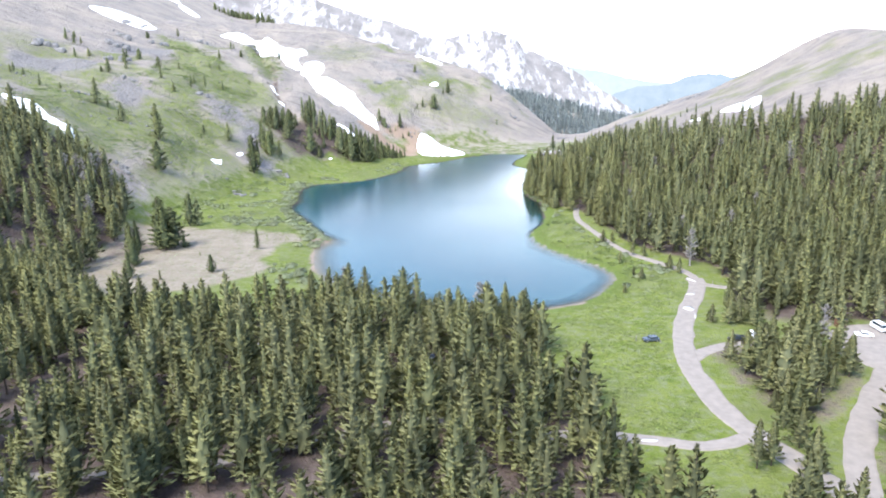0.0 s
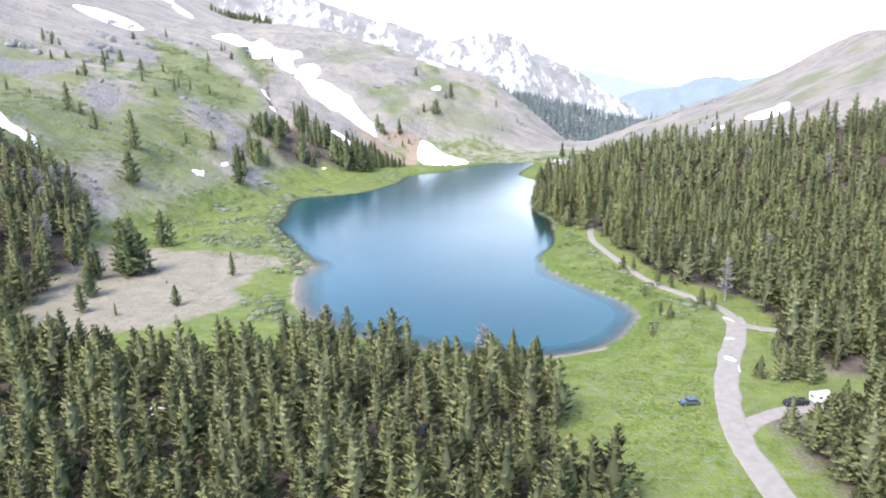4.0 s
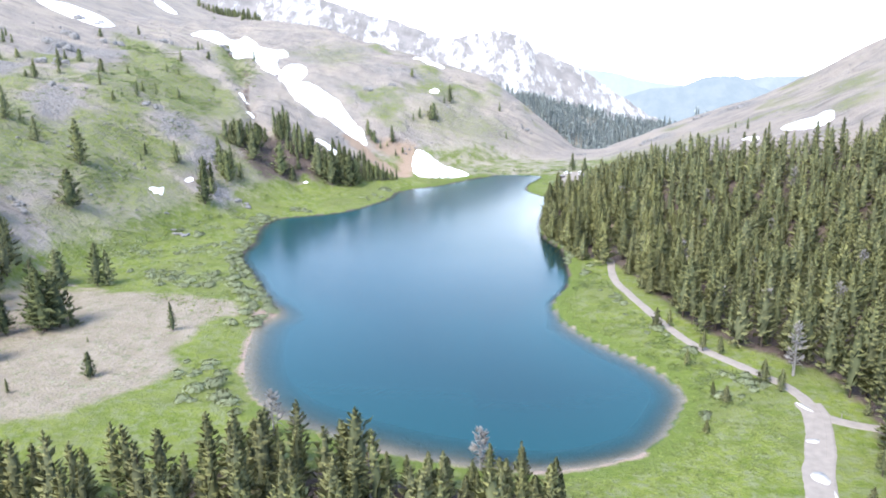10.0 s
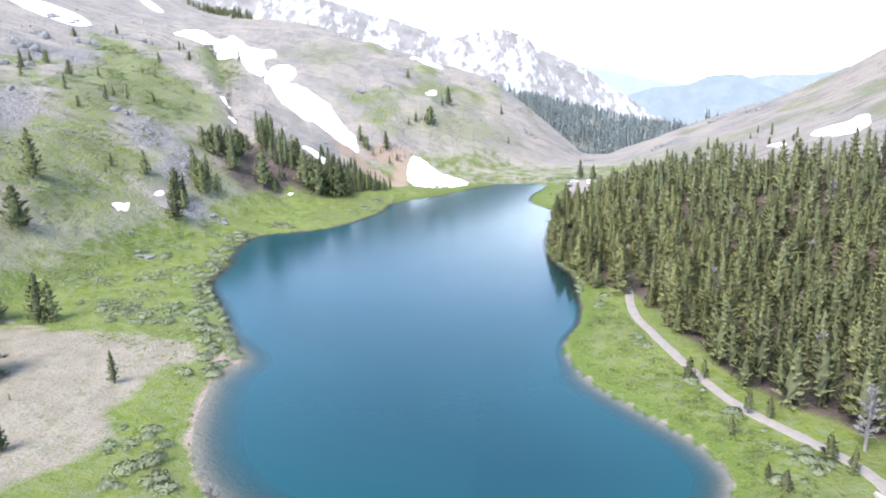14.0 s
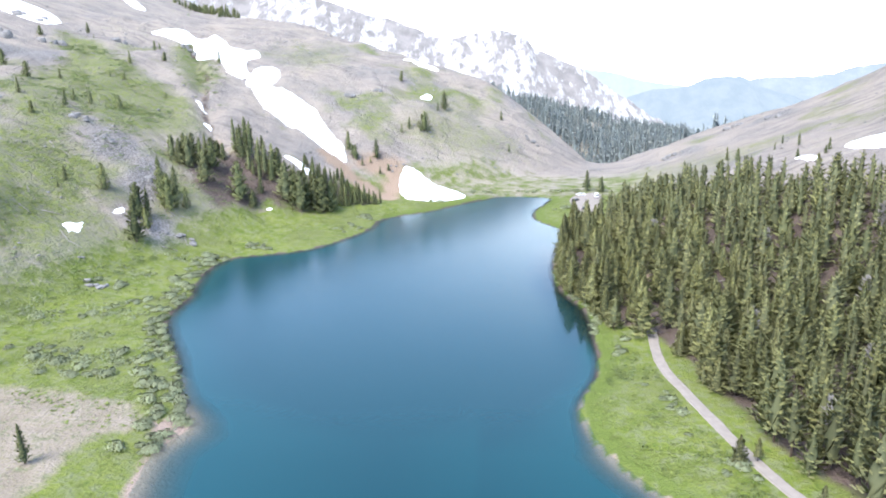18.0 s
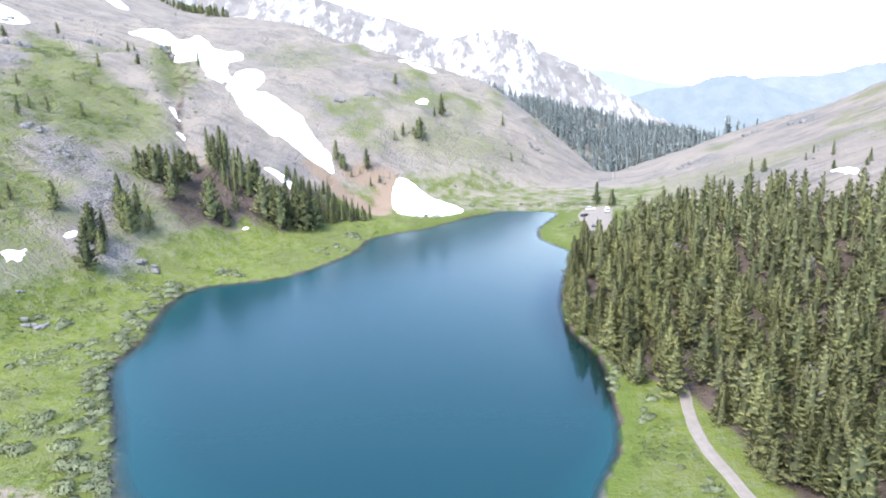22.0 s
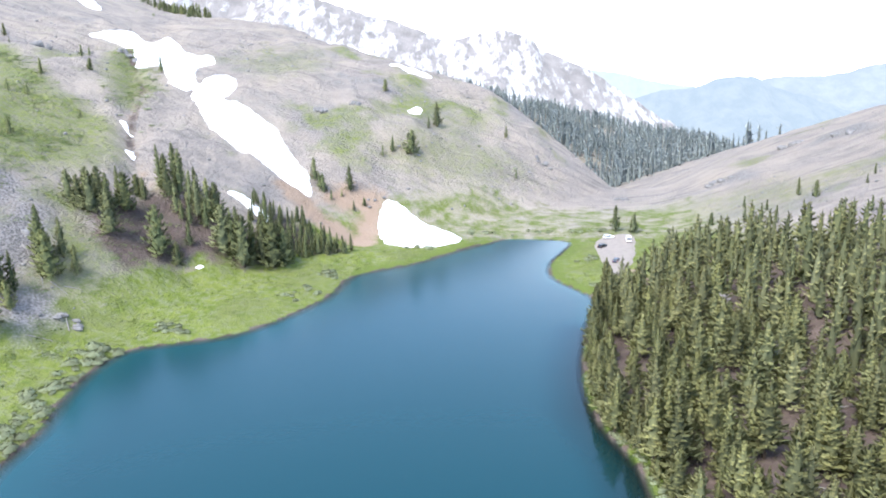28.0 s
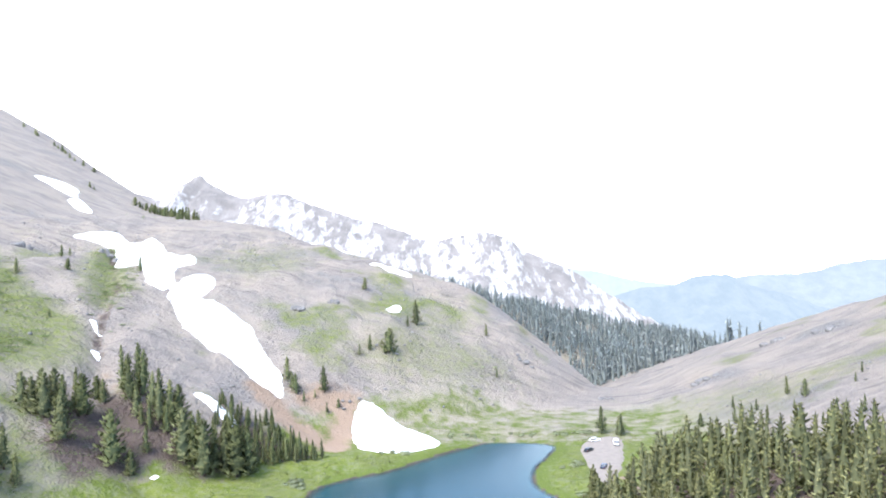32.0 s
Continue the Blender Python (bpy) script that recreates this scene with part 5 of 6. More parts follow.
br = np.random.RandomState(33)
edge = rounded(SHORE[11:21], 9, False)
k = 0
for x, y in edge:
    for _ in range(2):
        if br.rand() < 0.72:
            k += 1
            off = abs(br.normal(0, 4.0)) + 1.0
            bush(x - off, y + br.uniform(-2, 2), float(br.uniform(1.2, 2.9)), k, "rounded grey-green willow bush on the lakeshore", "willow bushes on the shore")
for cx, cy, n, w, h in ((-118, 385, 9, 7, 4), (-132, 372, 8, 9, 3), (-124, 345, 14, 14, 2.5), (-110, 330, 8, 10, 2), (-100, 455, 12, 9, 3), (-72, 490, 8, 5, 6), (-66, 512, 8, 6, 3), (-78, 262, 8, 5, 6), (-72, 246, 9, 8, 4),
                        (62, 262, 16, 4, 4), (58, 272, 14, 3, 5), (53, 282, 14, 3, 5), (47, 296, 12, 3, 5), (39, 318, 9, 4, 8), (48, 246, 3, 3, 2), (52, 256, 5, 5, 4), (40, 330, 4, 4, 8), (31, 355, 5, 3, 6), (30, 376, 4, 2, 4), (24, 398, 3, 1.5, 3),
                        (34, 500, 7, 5, 4), (30, 530, 6, 5, 8), (30, 575, 12, 14, 2), (-10, 572, 8, 12, 2), (-135, 400, 7, 6, 6), (-36, 548, 5, 6, 2)):
    for _ in range(n):
        x, y = cx + br.normal(0, w / 1.6), cy + br.normal(0, h / 1.6)
        if to_area(np.array([x]), np.array([y]), LAKE)[0] < 1.0 or seg_dist(np.array([x]), np.array([y]), ROAD)[0][0] < 3:
            continue
        k += 1
        bush(x, y, float(br.uniform(0.9, 2.3)), k, "low grey-green willow bush in the wet meadow", "willow bushes in the meadow")

for x, y, w in ((-70, 255, 3.6), (-74, 252, 3.0), (-66, 250, 2.8), (-63, 246, 3.2), (-71, 262, 2.6), (-76, 268, 2.4), (-60, 241, 2.4), (-84, 318, 3.4), (-88, 326, 3.6), (-93, 333, 3.0), (-101, 330, 3.4), (-110, 334, 3.2),
                (-118, 336, 3.0), (-96, 340, 3.0), (-80, 314, 2.6), (-126, 338, 2.6), (-104, 344, 2.8)):
    k += 1
    bush(x, y, w, k, "broad grey-green willow thicket beside the lake", "willow thickets by the lake")
# green shrubs high on the slope and under the trees of the bank
for cx, cy, n, w, h in ((-168, 575, 8, 5, 8), (-330, 935, 8, 12, 8), (4, 640, 6, 10, 8), (-165, 385, 7, 8, 8)):
    for _ in range(n):
        k += 1
        bush(cx + br.normal(0, w), cy + br.normal(0, h), float(br.uniform(0.8, 1.7)), k, "low shrub on the steep hillside", "shrubs on the hillside")
for x, y in rounded([(27, 366), (28, 386), (22, 404), (21, 432), (26, 464), (31, 486)], 9, False):
    k += 1
    bush(x + br.uniform(-0.6, 2.2), y + br.uniform(-1, 1), float(br.uniform(1.0, 2.1)), k, "leafy green bush at the water's edge under pines", "bushes on the wooded bank")


def thicket(name, px, py, lo, hi, m, seed, label):
    """Many low shrubs grown into one cover."""
    r = np.random.RandomState(seed)
    kinds = [bush_of(500 + q, 34, 0.5) for q in range(4)]
    z = ground_z(px, py)
    V, T, P, C, N, n = [], [], [], [], [], 0
    for x, y, h in zip(px, py, z):
        v, t, p = kinds[r.randint(4)]
        s, a = r.uniform(lo, hi), r.uniform(0, 6.28)
        V.append(np.stack([(v[:, 0] * math.cos(a) - v[:, 1] * math.sin(a)) * s * 1.3 + x, (v[:, 0] * math.sin(a) + v[:, 1] * math.cos(a)) * s * 1.3 + y, v[:, 2] * s + h - 0.1], 1))
        T.append(t + n)
        P.append(p)
        C.append(np.full(len(v), r.rand()))
        w = rounded_off(v)
        N.append(np.stack([w[:, 0] * math.cos(a) - w[:, 1] * math.sin(a), w[:, 0] * math.sin(a) + w[:, 1] * math.cos(a), w[:, 2]], 1))
        n += len(v)
    me = mesh_of(name, np.concatenate(V), np.concatenate(T), m, tip=np.concatenate(P), tint=np.concatenate(C))
    return tagged(new(name, facing(me, np.concatenate(N))), label, "shrubs", kind="stuff")


wx, wy = [], []
for cx, cy in [(-123, 374), (-132, 412), (-95, 350), (-101, 366), (-114, 338), (-91, 345), (-146, 368), (-105, 342), (-121, 339), (-127, 433), (-125, 379), (-154, 359), (-120, 334), (-102, 339), (-143, 366), (-120, 355)]:
    n = 16
    wx.append(cx + br.normal(0, 3.4, n))
    wy.append(cy + br.normal(0, 2.2, n))
wx, wy = np.concatenate(wx), np.concatenate(wy)
ok = to_area(wx, wy, LAKE) > 1.2
thicket("willow_thicket", wx[ok], wy[ok], 1.1, 2.3, MAT["willow"], 92, "soft grey-green willow thickets in the wet meadow")
bx, by = br.uniform(24, 66, 3000), br.uniform(240, 356, 3000)
strip = [(50, 248), (47, 262), (36, 285), (28, 303), (24, 322), (29, 350), (38, 350), (40, 325), (46, 298), (53, 281), (64, 262), (58, 250)]
ok = inside(bx, by, strip) & (fbm(bx / 7 + 4, by / 7, 3) > 0.50) & (seg_dist(bx, by, ROAD)[0] > 2.2) & (to_area(bx, by, LAKE) > 3.0)
thicket("roadside_shrubs", bx[ok][:420], by[ok][:420], 0.45, 1.3, MAT["shrub"], 93, "low green shrubs between the track and the lakeshore")
hx, hy = br.uniform(-300, -120, 16000), br.uniform(345, 660, 16000)
green = np.max([soft(to_area(hx, hy, g), 14) for g in GREENS], 0)
fd, _, fs = seg_dist(hx, hy, FOOT)
green = np.maximum(green, 0.55 * (fs > 0) * (fd < 120) * (hy < 510))
ok = (br.rand(16000) < green * np.clip((fbm(hx / 11, hy / 11, 3) - 0.40) * 7, 0, 1))
thicket("hillside_shrubs", hx[ok][:3600], hy[ok][:3600], 0.8, 2.1, MAT["shrub"], 91, "low green shrubs covering parts of the steep hillside")


def tufts(name, px, py, size, m, seed, label, category, leaves=5, high=0.34):
    """Many small clumps of leaves in one sheet."""
    r = np.random.RandomState(seed)
    n = len(px)
    z = ground_z(px, py)
    s = size * r.uniform(0.5, 1.4, n)
    V = np.empty((n, leaves * 3, 3))
    for i in range(leaves):
        a = r.uniform(0, 6.28, n)
        w = s * 0.4
        c, d = np.cos(a), np.sin(a)
        hgt = s * high * r.uniform(0.4, 1.2, n)
        V[:, 3 * i] = np.stack([px - d * w, py + c * w, z - 0.02], 1)
        V[:, 3 * i + 1] = np.stack([px + d * w, py - c * w, z - 0.02], 1)
        V[:, 3 * i + 2] = np.stack([px + c * s, py + d * s, z + hgt], 1)
    T = np.arange(n * leaves * 3).reshape(-1, 3)
    T = wound(V.reshape(-1, 3), T, np.tile([0, 0, 1.0], (len(T) * 3, 1)))
    tip = np.tile([0.1, 0.1, 1.0], n * leaves)
    me = mesh_of(name, V.reshape(-1, 3), T, m, tip=tip, tint=np.repeat(r.rand(n), leaves * 3))
    ways = np.concatenate([r.uniform(-0.5, 0.5, (n * leaves, 2)), np.ones((n * leaves, 1))], 1)
    ob = new(name, facing(me, np.repeat(ways / np.linalg.norm(ways, axis=1)[:, None], 3, 0)))
    return tagged(ob, label, category, kind="stuff")


def spread(area, n, seed, hole=0.45, cell=6.0):
    r = np.random.RandomState(seed)
    xs, ys = [p[0] for p in area], [p[1] for p in area]
    px, py = r.uniform(min(xs), max(xs), n), r.uniform(min(ys), max(ys), n)
    ok = inside(px, py, area) & (fbm(px / cell, py / cell, 3) > hole) & (to_area(px, py, LAKE) > 0.4) & (seg_dist(px, py, ROAD)[0] > 4.2) & (seg_dist(px, py, WEST_ROAD)[0] > 2.5)
    ok &= seg_dist(px, py, SIDE_TRACK)[0] > 2.6
    return px[ok], py[ok]


MEADOW = [(26, 105), (27, 140), (17, 180), (16, 205), (12, 220), (34, 230), (47, 250), (44, 268), (32, 288), (24, 302), (20, 322), (27, 345), (34, 365), (40, 340), (50, 292), (66, 258), (58, 224), (50, 190), (48, 160), (52, 140), (60, 120), (62, 100)]
WET = [(-140, 330), (-80, 326), (-60, 262), (-82, 256), (-88, 300), (-140, 328), (-150, 380), (-138, 420), (-112, 470), (-70, 530), (-20, 565), (20, 575), (60, 600), (62, 560), (40, 500), (24, 500), (16, 560), (-60, 500), (-110, 440), (-100, 360)]
tufts("meadow_herbs", *spread(MEADOW, 12000, 51), 0.55, MAT["herb"], 52, "lush green herbs and grass of the meadow", "grass")
tufts("shore_herbs", *spread(WET, 24000, 53), 0.65, MAT["herb"], 54, "lush green herbs along the western shore", "grass")
tufts("dry_grass", *spread(CLEARING, 2600, 55, 0.55), 0.4, MAT["willow"], 56, "sparse grey-green tufts on dry ground", "grass", 4, 0.4)


def stone_of(seed):
    r = random.Random(seed)
    bm = bmesh.new()
    bmesh.ops.create_icosphere(bm, subdivisions=1, radius=0.5)
    for v in bm.verts:
        v.co *= r.uniform(0.7, 1.15)
        v.co.z *= 0.7
    V = np.array([v.co[:] for v in bm.verts])
    T = np.array([[v.index for v in f.verts] for f in bm.faces])
    bm.free()
    return V, T


STONES = [stone_of(k) for k in range(5)]


def rubble(name, px, py, lo, hi, seed, label):
    r = np.random.RandomState(seed)
    z = ground_z(px, py)
    V, T, n = [], [], 0
    for x, y, h in zip(px, py, z):
        v, t = STONES[r.randint(5)]
        s = lo + (hi - lo) * r.rand() ** 3
        a = r.uniform(0, 6.28)
        o = np.stack([(v[:, 0] * math.cos(a) - v[:, 1] * math.sin(a)) * s * r.uniform(0.8, 1.4) + x, (v[:, 0] * math.sin(a) + v[:, 1] * math.cos(a)) * s + y, v[:, 2] * s + h + 0.1 * s], 1)
        V.append(o)
        T.append(t + n)
        n += len(v)
    return tagged(new(name, mesh_of(name, np.concatenate(V), np.concatenate(T), MAT["stone"])), label, "stones", kind="stuff")


sr = np.random.RandomState(71)
px, py = sr.uniform(-330, 30, 9000), sr.uniform(380, 860, 9000)
d, _, s_ = seg_dist(px, py, FOOT)
ok = (s_ > 0) & (d > 4) & (fbm(px / 24 + 12, py / 24, 3) > 0.52) & (to_area(px, py, SLOPE_STAND) > 3)
rubble("scree_stones", px[ok][:1700], py[ok][:1700], 0.35, 2.2, 72, "grey stones strewn over the scree slope")
px, py = sr.uniform(70, 330, 4000), sr.uniform(440, 780, 4000)
ok = (fbm(px / 24 + 2, py / 24, 3) > 0.54) & (to_area(px, py, WOOD_EAST) > 4) & (seg_dist(px, py, RIDGE)[0] < 210)
rubble("hill_stones", px[ok][:600], py[ok][:600], 0.35, 1.8, 73, "grey stones scattered over the eastern hill")


def outcrop(x, y, w, h, seed, label):
    """A broken ledge of rock made of several blocks."""
    r = random.Random(seed)
    top = new("rock_outcrop")
    top.matrix_world = Matrix.Translation((x, y, float(ground_z(x, y)[0])))
    for i in range(7):
        bm = bmesh.new()
        bmesh.ops.create_icosphere(bm, subdivisions=2, radius=0.5)
        sx, sy, sz = w * r.uniform(0.2, 0.45), w * r.uniform(0.15, 0.35), h * r.uniform(0.6, 1.2)
        ox, oy = w * r.uniform(-0.45, 0.45), w * r.uniform(-0.25, 0.25)
        oz = float(ground_z(x + ox, y + oy)[0]) - top.matrix_world.translation.z
        for v in bm.verts:
            k = 1 + 0.35 * (noise.noise(v.co * 3 + Vector((seed, i, 0))))
            c = v.co * k
            c.z = max(min(c.z, 0.32 + 0.1 * noise.noise(c * 4)), -0.5)
            v.co = Vector((c.x * sx + ox, c.y * sy + oy, c.z * sz * 1.4 + oz + 0.1 * sz))
        part("block", bm, top, m=MAT["stone"])
    return tagged(top, label, "rock", "rock outcrops")


for i, (x, y, w, h) in enumerate(((-258, 512, 16, 4), (-274, 545, 20, 5), (-290, 585, 18, 5), (-268, 600, 14, 4), (-232, 470, 10, 2.5), (-176, 478, 9, 2), (-190, 486, 9, 2), (-150, 470, 10, 2), (-246, 640, 12, 4),
                                  (-208, 655, 10, 3), (-305, 640, 18, 4), (150, 655, 14, 3), (106, 628, 12, 2.5), (-140, 395, 8, 1.5), (-182, 352, 10, 2), (-130, 448, 8, 1.6), (-300, 500, 20, 5), (-240, 430, 9, 2.4),
                                  (170, 640, 12, 2.6), (60, 640, 8, 1.6), (20, 655, 8, 2), (-95, 628, 10, 2), (-80, 640, 9, 2))):
    outcrop(x, y, w, h, 400 + i, "broken grey rock ledge jutting from the slope")


# ---- vehicles ----
def vehicle(x, y, turn, kind, paint, label, size=(4.7, 1.85, 1.68)):
    """A parked vehicle with its nose to local +x."""
    L, W, H = size
    top = new({"suv": "suv_car", "sedan": "sedan_car", "pickup": "pickup_truck", "van": "van"}[kind])
    top.matrix_world = Matrix.LocRotScale((x, y, float(ground_z(x, y)[0]) + 0.02), Euler((0, 0, turn)), None)
    body = part("body", box((L, W, H * 0.42), (0, 0, H * 0.40), 0.14), top, m=MAT[paint])
    part("bonnet", box((L * 0.26, W * 0.92, H * 0.08), (L * 0.34, 0, H * 0.63), 0.05, (0.94, 0.95)), top, m=MAT[paint])
    cab = {"suv": (-0.10, 0.60), "sedan": (-0.04, 0.46), "pickup": (0.08, 0.34), "van": (-0.04, 0.86)}[kind]
    glass = part("windows", box((L * cab[1], W * 0.93, H * 0.30), (L * cab[0], 0, H * 0.745), 0.05, (0.82, 0.84)), top, "dark tinted glass", MAT["glass"])
    part("roof", box((L * cab[1] * 0.80, W * 0.78, H * 0.06), (L * cab[0], 0, H * 0.915), 0.03), top, m=MAT[paint])
    for sx in (-1, 1):
        for sy in (-1, 1):
            part("pillar", box((0.07, 0.05, H * 0.31), (L * cab[0] + sx * L * cab[1] * 0.45, sy * W * 0.425, H * 0.74), 0.01), top, m=MAT[paint])
            wheel = part("wheel", drum(0.35, 0.24, (sx * L * 0.31, sy * (W / 2 - 0.10), 0.35), "y", 18, 0.04), top, m=MAT["rubber"])
            part("rim", drum(0.21, 0.26, (sx * L * 0.31, sy * (W / 2 - 0.095), 0.35), "y", 12), wheel, "dull metal rim", MAT["metal"])
    for sy in (-1, 1):
        part("headlight", box((0.10, 0.36, 0.15), (L / 2 - 0.03, sy * W * 0.34, H * 0.5), 0.03), top, m=MAT["lamp_clear"])
        part("tail_light", box((0.08, 0.16, 0.32), (-L / 2 + 0.02, sy * W * 0.42, H * 0.54), 0.03), top, "red plastic tail light", MAT["lamp_red"])
        part("mirror", box((0.14, 0.2, 0.13), (L * cab[0] + L * cab[1] * 0.42, sy * (W / 2 + 0.08), H * 0.66), 0.03), top, m=MAT[paint])
    part("bumper", box((0.16, W * 0.96, 0.22), (L / 2 + 0.02, 0, H * 0.26), 0.05), top, m=MAT["rubber"])
    part("bumper", box((0.16, W * 0.96, 0.22), (-L / 2 - 0.02, 0, H * 0.26), 0.05), top, m=MAT["rubber"])
    if kind == "pickup":
        part("bed", box((L * 0.40, W * 0.8, 0.06), (-L * 0.28, 0, H * 0.625), 0.01), top, "dark open load bed", MAT["rubber"])
        for sy in (-1, 1):
            part("bed_side", box((L * 0.42, 0.1, 0.3), (-L * 0.28, sy * W * 0.46, H * 0.66), 0.02), top, m=MAT[paint])
    if kind == "suv":
        for sy in (-1, 1):
            part("roof_rail", box((L * 0.4, 0.05, 0.05), (L * cab[0], sy * W * 0.34, H * 0.975), 0.01), top, m=MAT["metal"])
    return tagged(top, label, "car", "parked vehicles")


def trailer(x, y, turn, label):
    top = new("travel_trailer")
    top.matrix_world = Matrix.LocRotScale((x, y, float(ground_z(x, y)[0])), Euler((0, 0, turn)), None)
    part("body", box((4.6, 2.2, 1.9), (0, 0, 1.5), 0.22), top, m=MAT["paint_white"])
    part("stripe", box((4.62, 2.22, 0.16), (0, 0, 1.15), 0.02), top, "grey stripe", MAT["metal"])
    for sy in (-1, 1):
        for sx in (-0.9, 0.9):
            part("window", box((0.9, 0.05, 0.55), (sx, sy * 1.1, 1.75), 0.02), top, "dark window", MAT["glass"])
        wheel = part("wheel", drum(0.34, 0.24, (-0.2, sy * 0.98, 0.34), "y", 18, 0.04), top, m=MAT["rubber"])
        part("rim", drum(0.2, 0.26, (-0.2, sy * 0.985, 0.34), "y", 12), wheel, "", MAT["metal"])
    part("window", box((0.05, 1.2, 0.5), (2.3, 0, 1.85), 0.02), top, "dark window", MAT["glass"])
    part("door", box((0.65, 0.04, 1.6), (1.75, -1.11, 1.4), 0.02), top, m=MAT["paint_white"])
    part("roof_vent", box((0.5, 0.5, 0.14), (0.3, 0, 2.5), 0.04), top, m=MAT["metal"])
    part("drawbar", box((1.3, 0.12, 0.1), (2.85, 0, 0.5), 0.02), top, m=MAT["metal"])
    return tagged(top, label, "trailer", "parked vehicles")


vehicle(44.3, 193.4, 3.3, "suv", "paint_silver", "dull blue sport utility car parked on the meadow", (4.4, 1.8, 1.6))
vehicle(67.6, 193.4, 3.35, "pickup", "paint_black", "black pickup truck in front of a white trailer", (5.3, 1.95, 1.8))
trailer(73.6, 194.9, 3.4, "small white travel trailer behind a black pickup")
vehicle(102.4, 197.0, 2.95, "sedan", "paint_white", "white car on the gravel parking area", (4.6, 1.8, 1.5))
vehicle(108.6, 201.5, 1.7, "van", "paint_white", "white camper van at the edge of the parking area", (5.6, 2.1, 2.6))
vehicle(114.0, 199.0, 1.5, "suv", "paint_red", "dark red car on the gravel parking area")
vehicle(-77.0, 183.6, 3.0, "pickup", "paint_white", "white pickup truck at a camp in the wood", (5.5, 1.95, 1.85))
vehicle(-62.5, 186.2, 1.9, "sedan", "paint_white", "white car at a camp in the wood", (4.5, 1.8, 1.5))
vehicle(-14.6, 178.5, 1.2, "suv", "paint_blue", "dark car beneath the pines of the camp")
vehicle(43.5, 562.5, 0.4, "suv", "paint_white", "white car at the lake's far end")
vehicle(39.2, 549.0, 0.9, "suv", "paint_black", "dark car at the lake's far end")
vehicle(51.0, 556.5, 1.5, "van", "paint_white", "white van at the lake's far end", (5.4, 2.0, 2.4))
vehicle(41.5, 527.0, 1.2, "sedan", "paint_blue", "dark car on the gravel at the far end", (4.6, 1.8, 1.5))

# ---- camp and roadside ----
pw, pn, pl, pb = material("puddle_water", 0.04, 0, 0.5)
# milky base colour stands in for the sky's reflection, too weak by itself
pb.inputs["Base Color"].default_value = (0.5, 0.48, 0.46, 1)
bump(pn, pl, pb, noise_of(pn, pl, 3.0, 2), 0.03, 0.02)


def puddle(x, y, a, b, turn, seed):
    r = np.random.RandomState(seed)
    n = 28
    ang = np.linspace(0, 6.2832, n, endpoint=False)
    rad = 1 + 0.12 * np.sin(2 * ang + r.uniform(0, 6)) + 0.08 * np.sin(3 * ang + r.uniform(0, 6)) + r.uniform(-0.04, 0.04, n)
    ex, ey = a * rad * np.cos(ang), b * rad * np.sin(ang)
    c, s = math.cos(turn), math.sin(turn)
    z = float(ground_z(x, y)[0]) + 0.24
    rim = np.stack([x + ex * c - ey * s, y + ex * s + ey * c, np.full(n, z)], 1)
    low = rim - [0, 0, 0.25]
    V = np.concatenate([rim, low, [[x, y, z]]])
    T = [(i, (i + 1) % n, 2 * n) for i in range(n)] + [(i, i + n, (i + 1) % n + n) for i in range(n)] + [(i, (i + 1) % n + n, (i + 1) % n) for i in range(n)]
    return tagged(new("puddle", mesh_of("puddle", V, T, pw)), "shallow glossy puddle on the gravel road, painted pale like the bright sky", "puddle", "puddles")


puddle(61.3, 219.8, 1.5, 2.2, -0.2, 1)
puddle(65.4, 233.6, 1.3, 0.9, 0.3, 2)
puddle(69.3, 248.5, 0.6, 2.4, 0.35, 3)
puddle(61.4, 213.0, 0.25, 2.2, -0.2, 4)
puddle(33.0, 139.8, 1.6, 0.6, 0.0, 5)


def post(x, y, h, label):
    top = new("wooden_post")
    top.matrix_world = Matrix.Translation((x, y, float(ground_z(x, y)[0])))
    part("shaft", drum(0.09, h + 0.3, (0, 0, h / 2 - 0.15), "z", 10, 0.02), top, m=MAT["grey_wood"])
    part("cap", drum(0.1, 0.06, (0, 0, h + 0.02), "z", 10, 0.01), top, m=MAT["grey_wood"])
    return tagged(top, label, "post", "wooden posts")


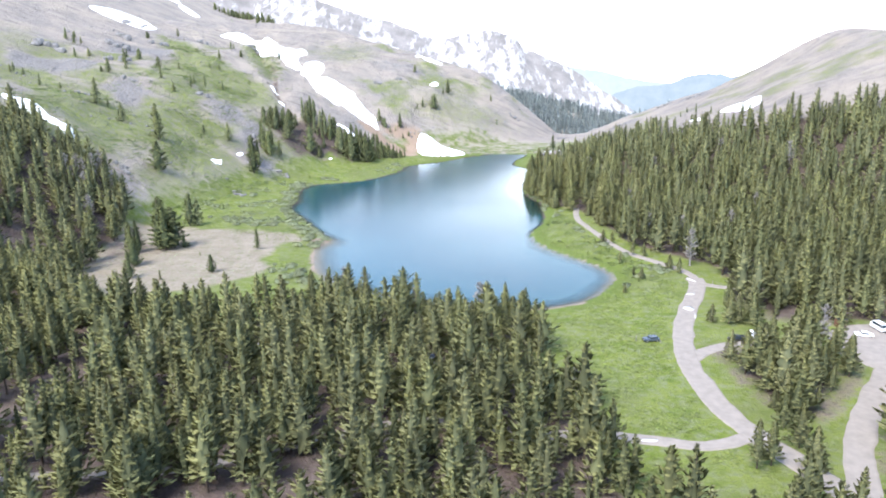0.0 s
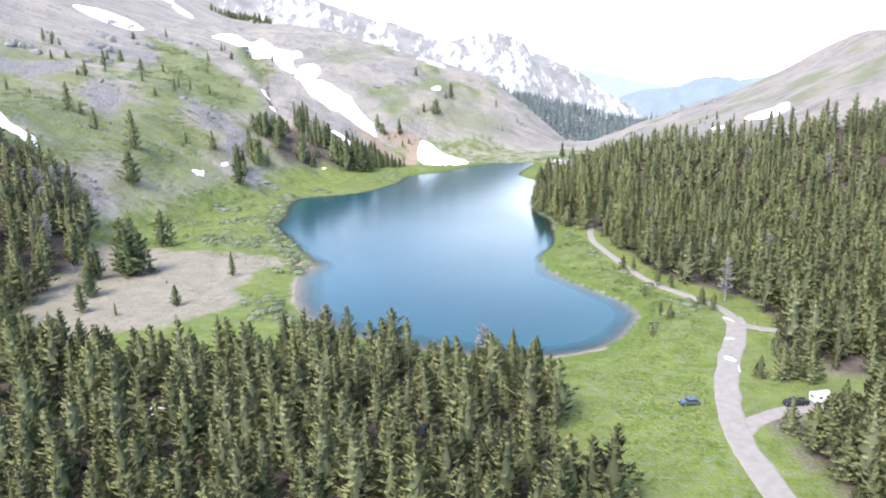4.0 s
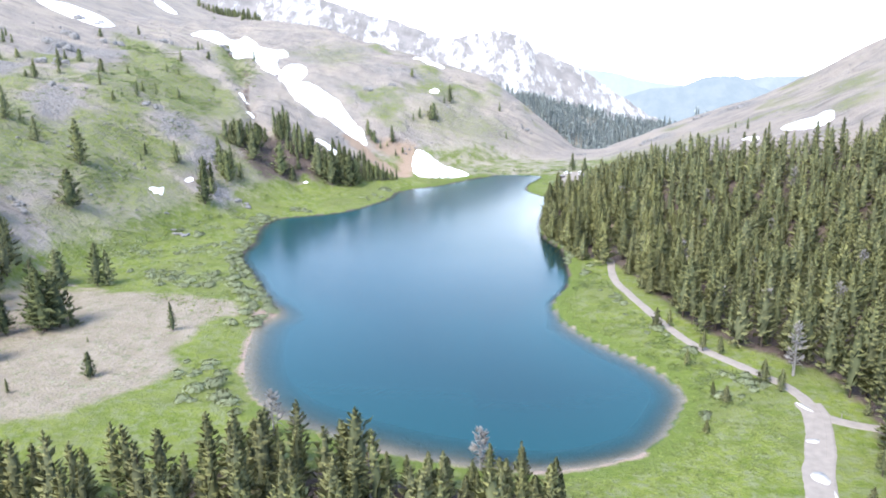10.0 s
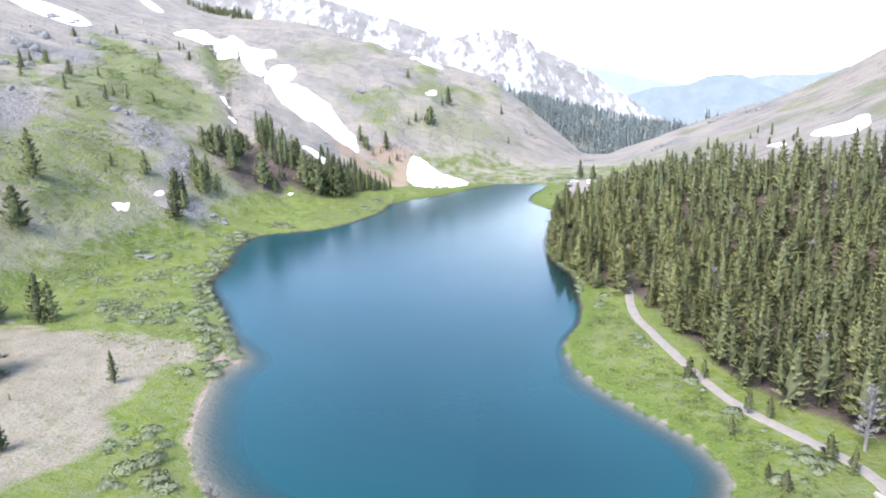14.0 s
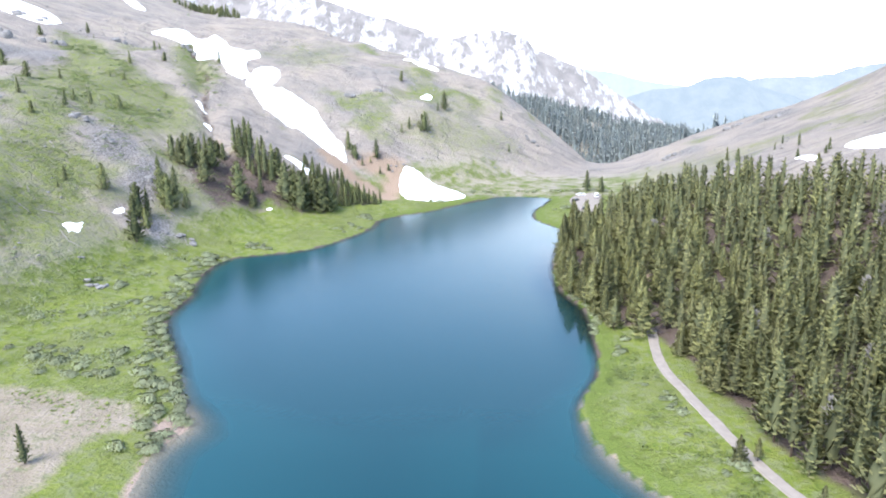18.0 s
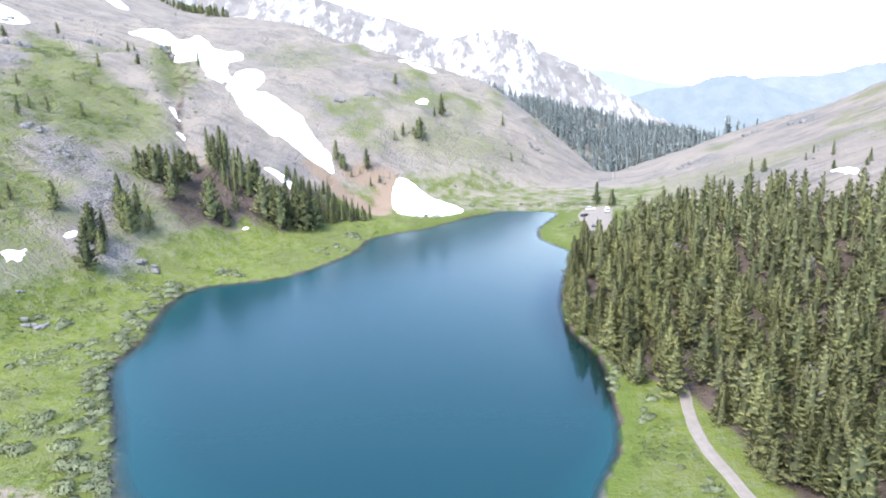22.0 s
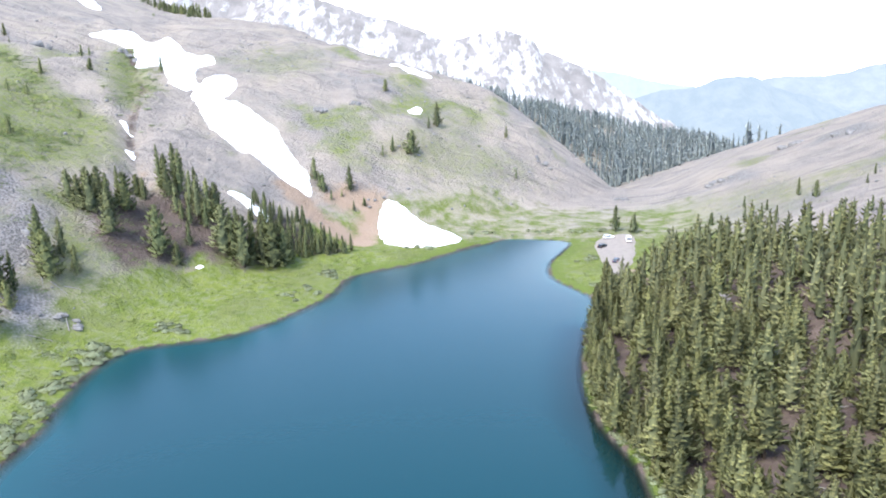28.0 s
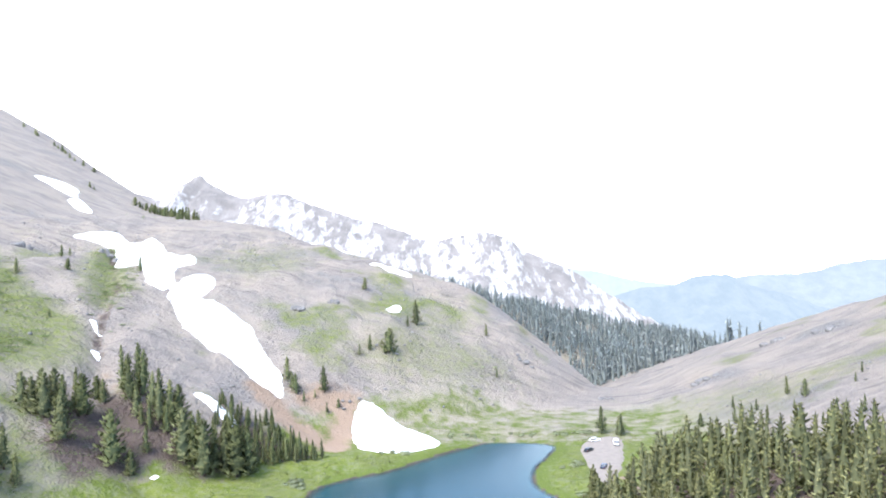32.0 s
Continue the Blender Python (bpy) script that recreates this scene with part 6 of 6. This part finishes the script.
post(40.2, 193.2, 1.8, "weathered wooden post on the meadow beside a parked car")
post(75.0, 243.0, 1.4, "weathered wooden post at the edge of the road")
post(46.5, 192.0, 0.9, "short wooden post at the meadow's edge")


def picnic_table(x, y, turn):
    top = new("picnic_table")
    top.matrix_world = Matrix.LocRotScale((x, y, float(ground_z(x, y)[0])), Euler((0, 0, turn)), None)
    for i in range(5):
        part("tabletop_plank", box((1.9, 0.14, 0.04), (0, -0.3 + 0.15 * i, 0.75), 0.008), top, m=MAT["grey_wood"])
    for sy in (-1, 1):
        for k in (0, 1):
            part("bench_plank", box((1.9, 0.14, 0.04), (0, sy * (0.66 + 0.15 * k), 0.45), 0.008), top, m=MAT["grey_wood"])
        for sx in (-0.7, 0.7):
            part("leg", box((0.08, 0.08, 0.78), (sx, sy * 0.4, 0.37), 0.01), top, m=MAT["grey_wood"])
    return tagged(top, "weathered wooden picnic table at a camp in the wood", "table", "picnic tables")


picnic_table(-109, 162, 0.4)


def hut(x, y, turn):
    top = new("wooden_hut")
    top.matrix_world = Matrix.LocRotScale((x, y, float(ground_z(x, y)[0])), Euler((0, 0, turn)), None)
    for i in range(10):
        for sy in (-1, 1):
            part("wall_board", box((0.24, 0.05, 2.2), (-1.1 + 0.245 * i, sy * 0.9, 1.1), 0.008), top, m=MAT["brown_wood"])
    for i in range(7):
        for sx in (-1, 1):
            part("wall_board", box((0.05, 0.24, 2.2), (sx * 1.24, -0.75 + 0.25 * i, 1.1), 0.008), top, m=MAT["brown_wood"])
    for sy in (-1, 1):
        b = box((3.0, 1.25, 0.07), (0, 0, 0), 0.01)
        bmesh.ops.transform(b, matrix=Matrix.Translation((0, sy * 0.52, 2.42)) @ Matrix.Rotation(-sy * 0.4, 4, "X"), verts=b.verts)
        part("roof_slope", b, top, "dark roof", MAT["rubber"])
    part("door", box((0.8, 0.05, 1.9), (0.3, -0.94, 0.98), 0.01), top, m=MAT["bark"])
    return tagged(top, "small red-brown wooden hut at the parking area", "hut")


hut(99.5, 204.6, 0.2)
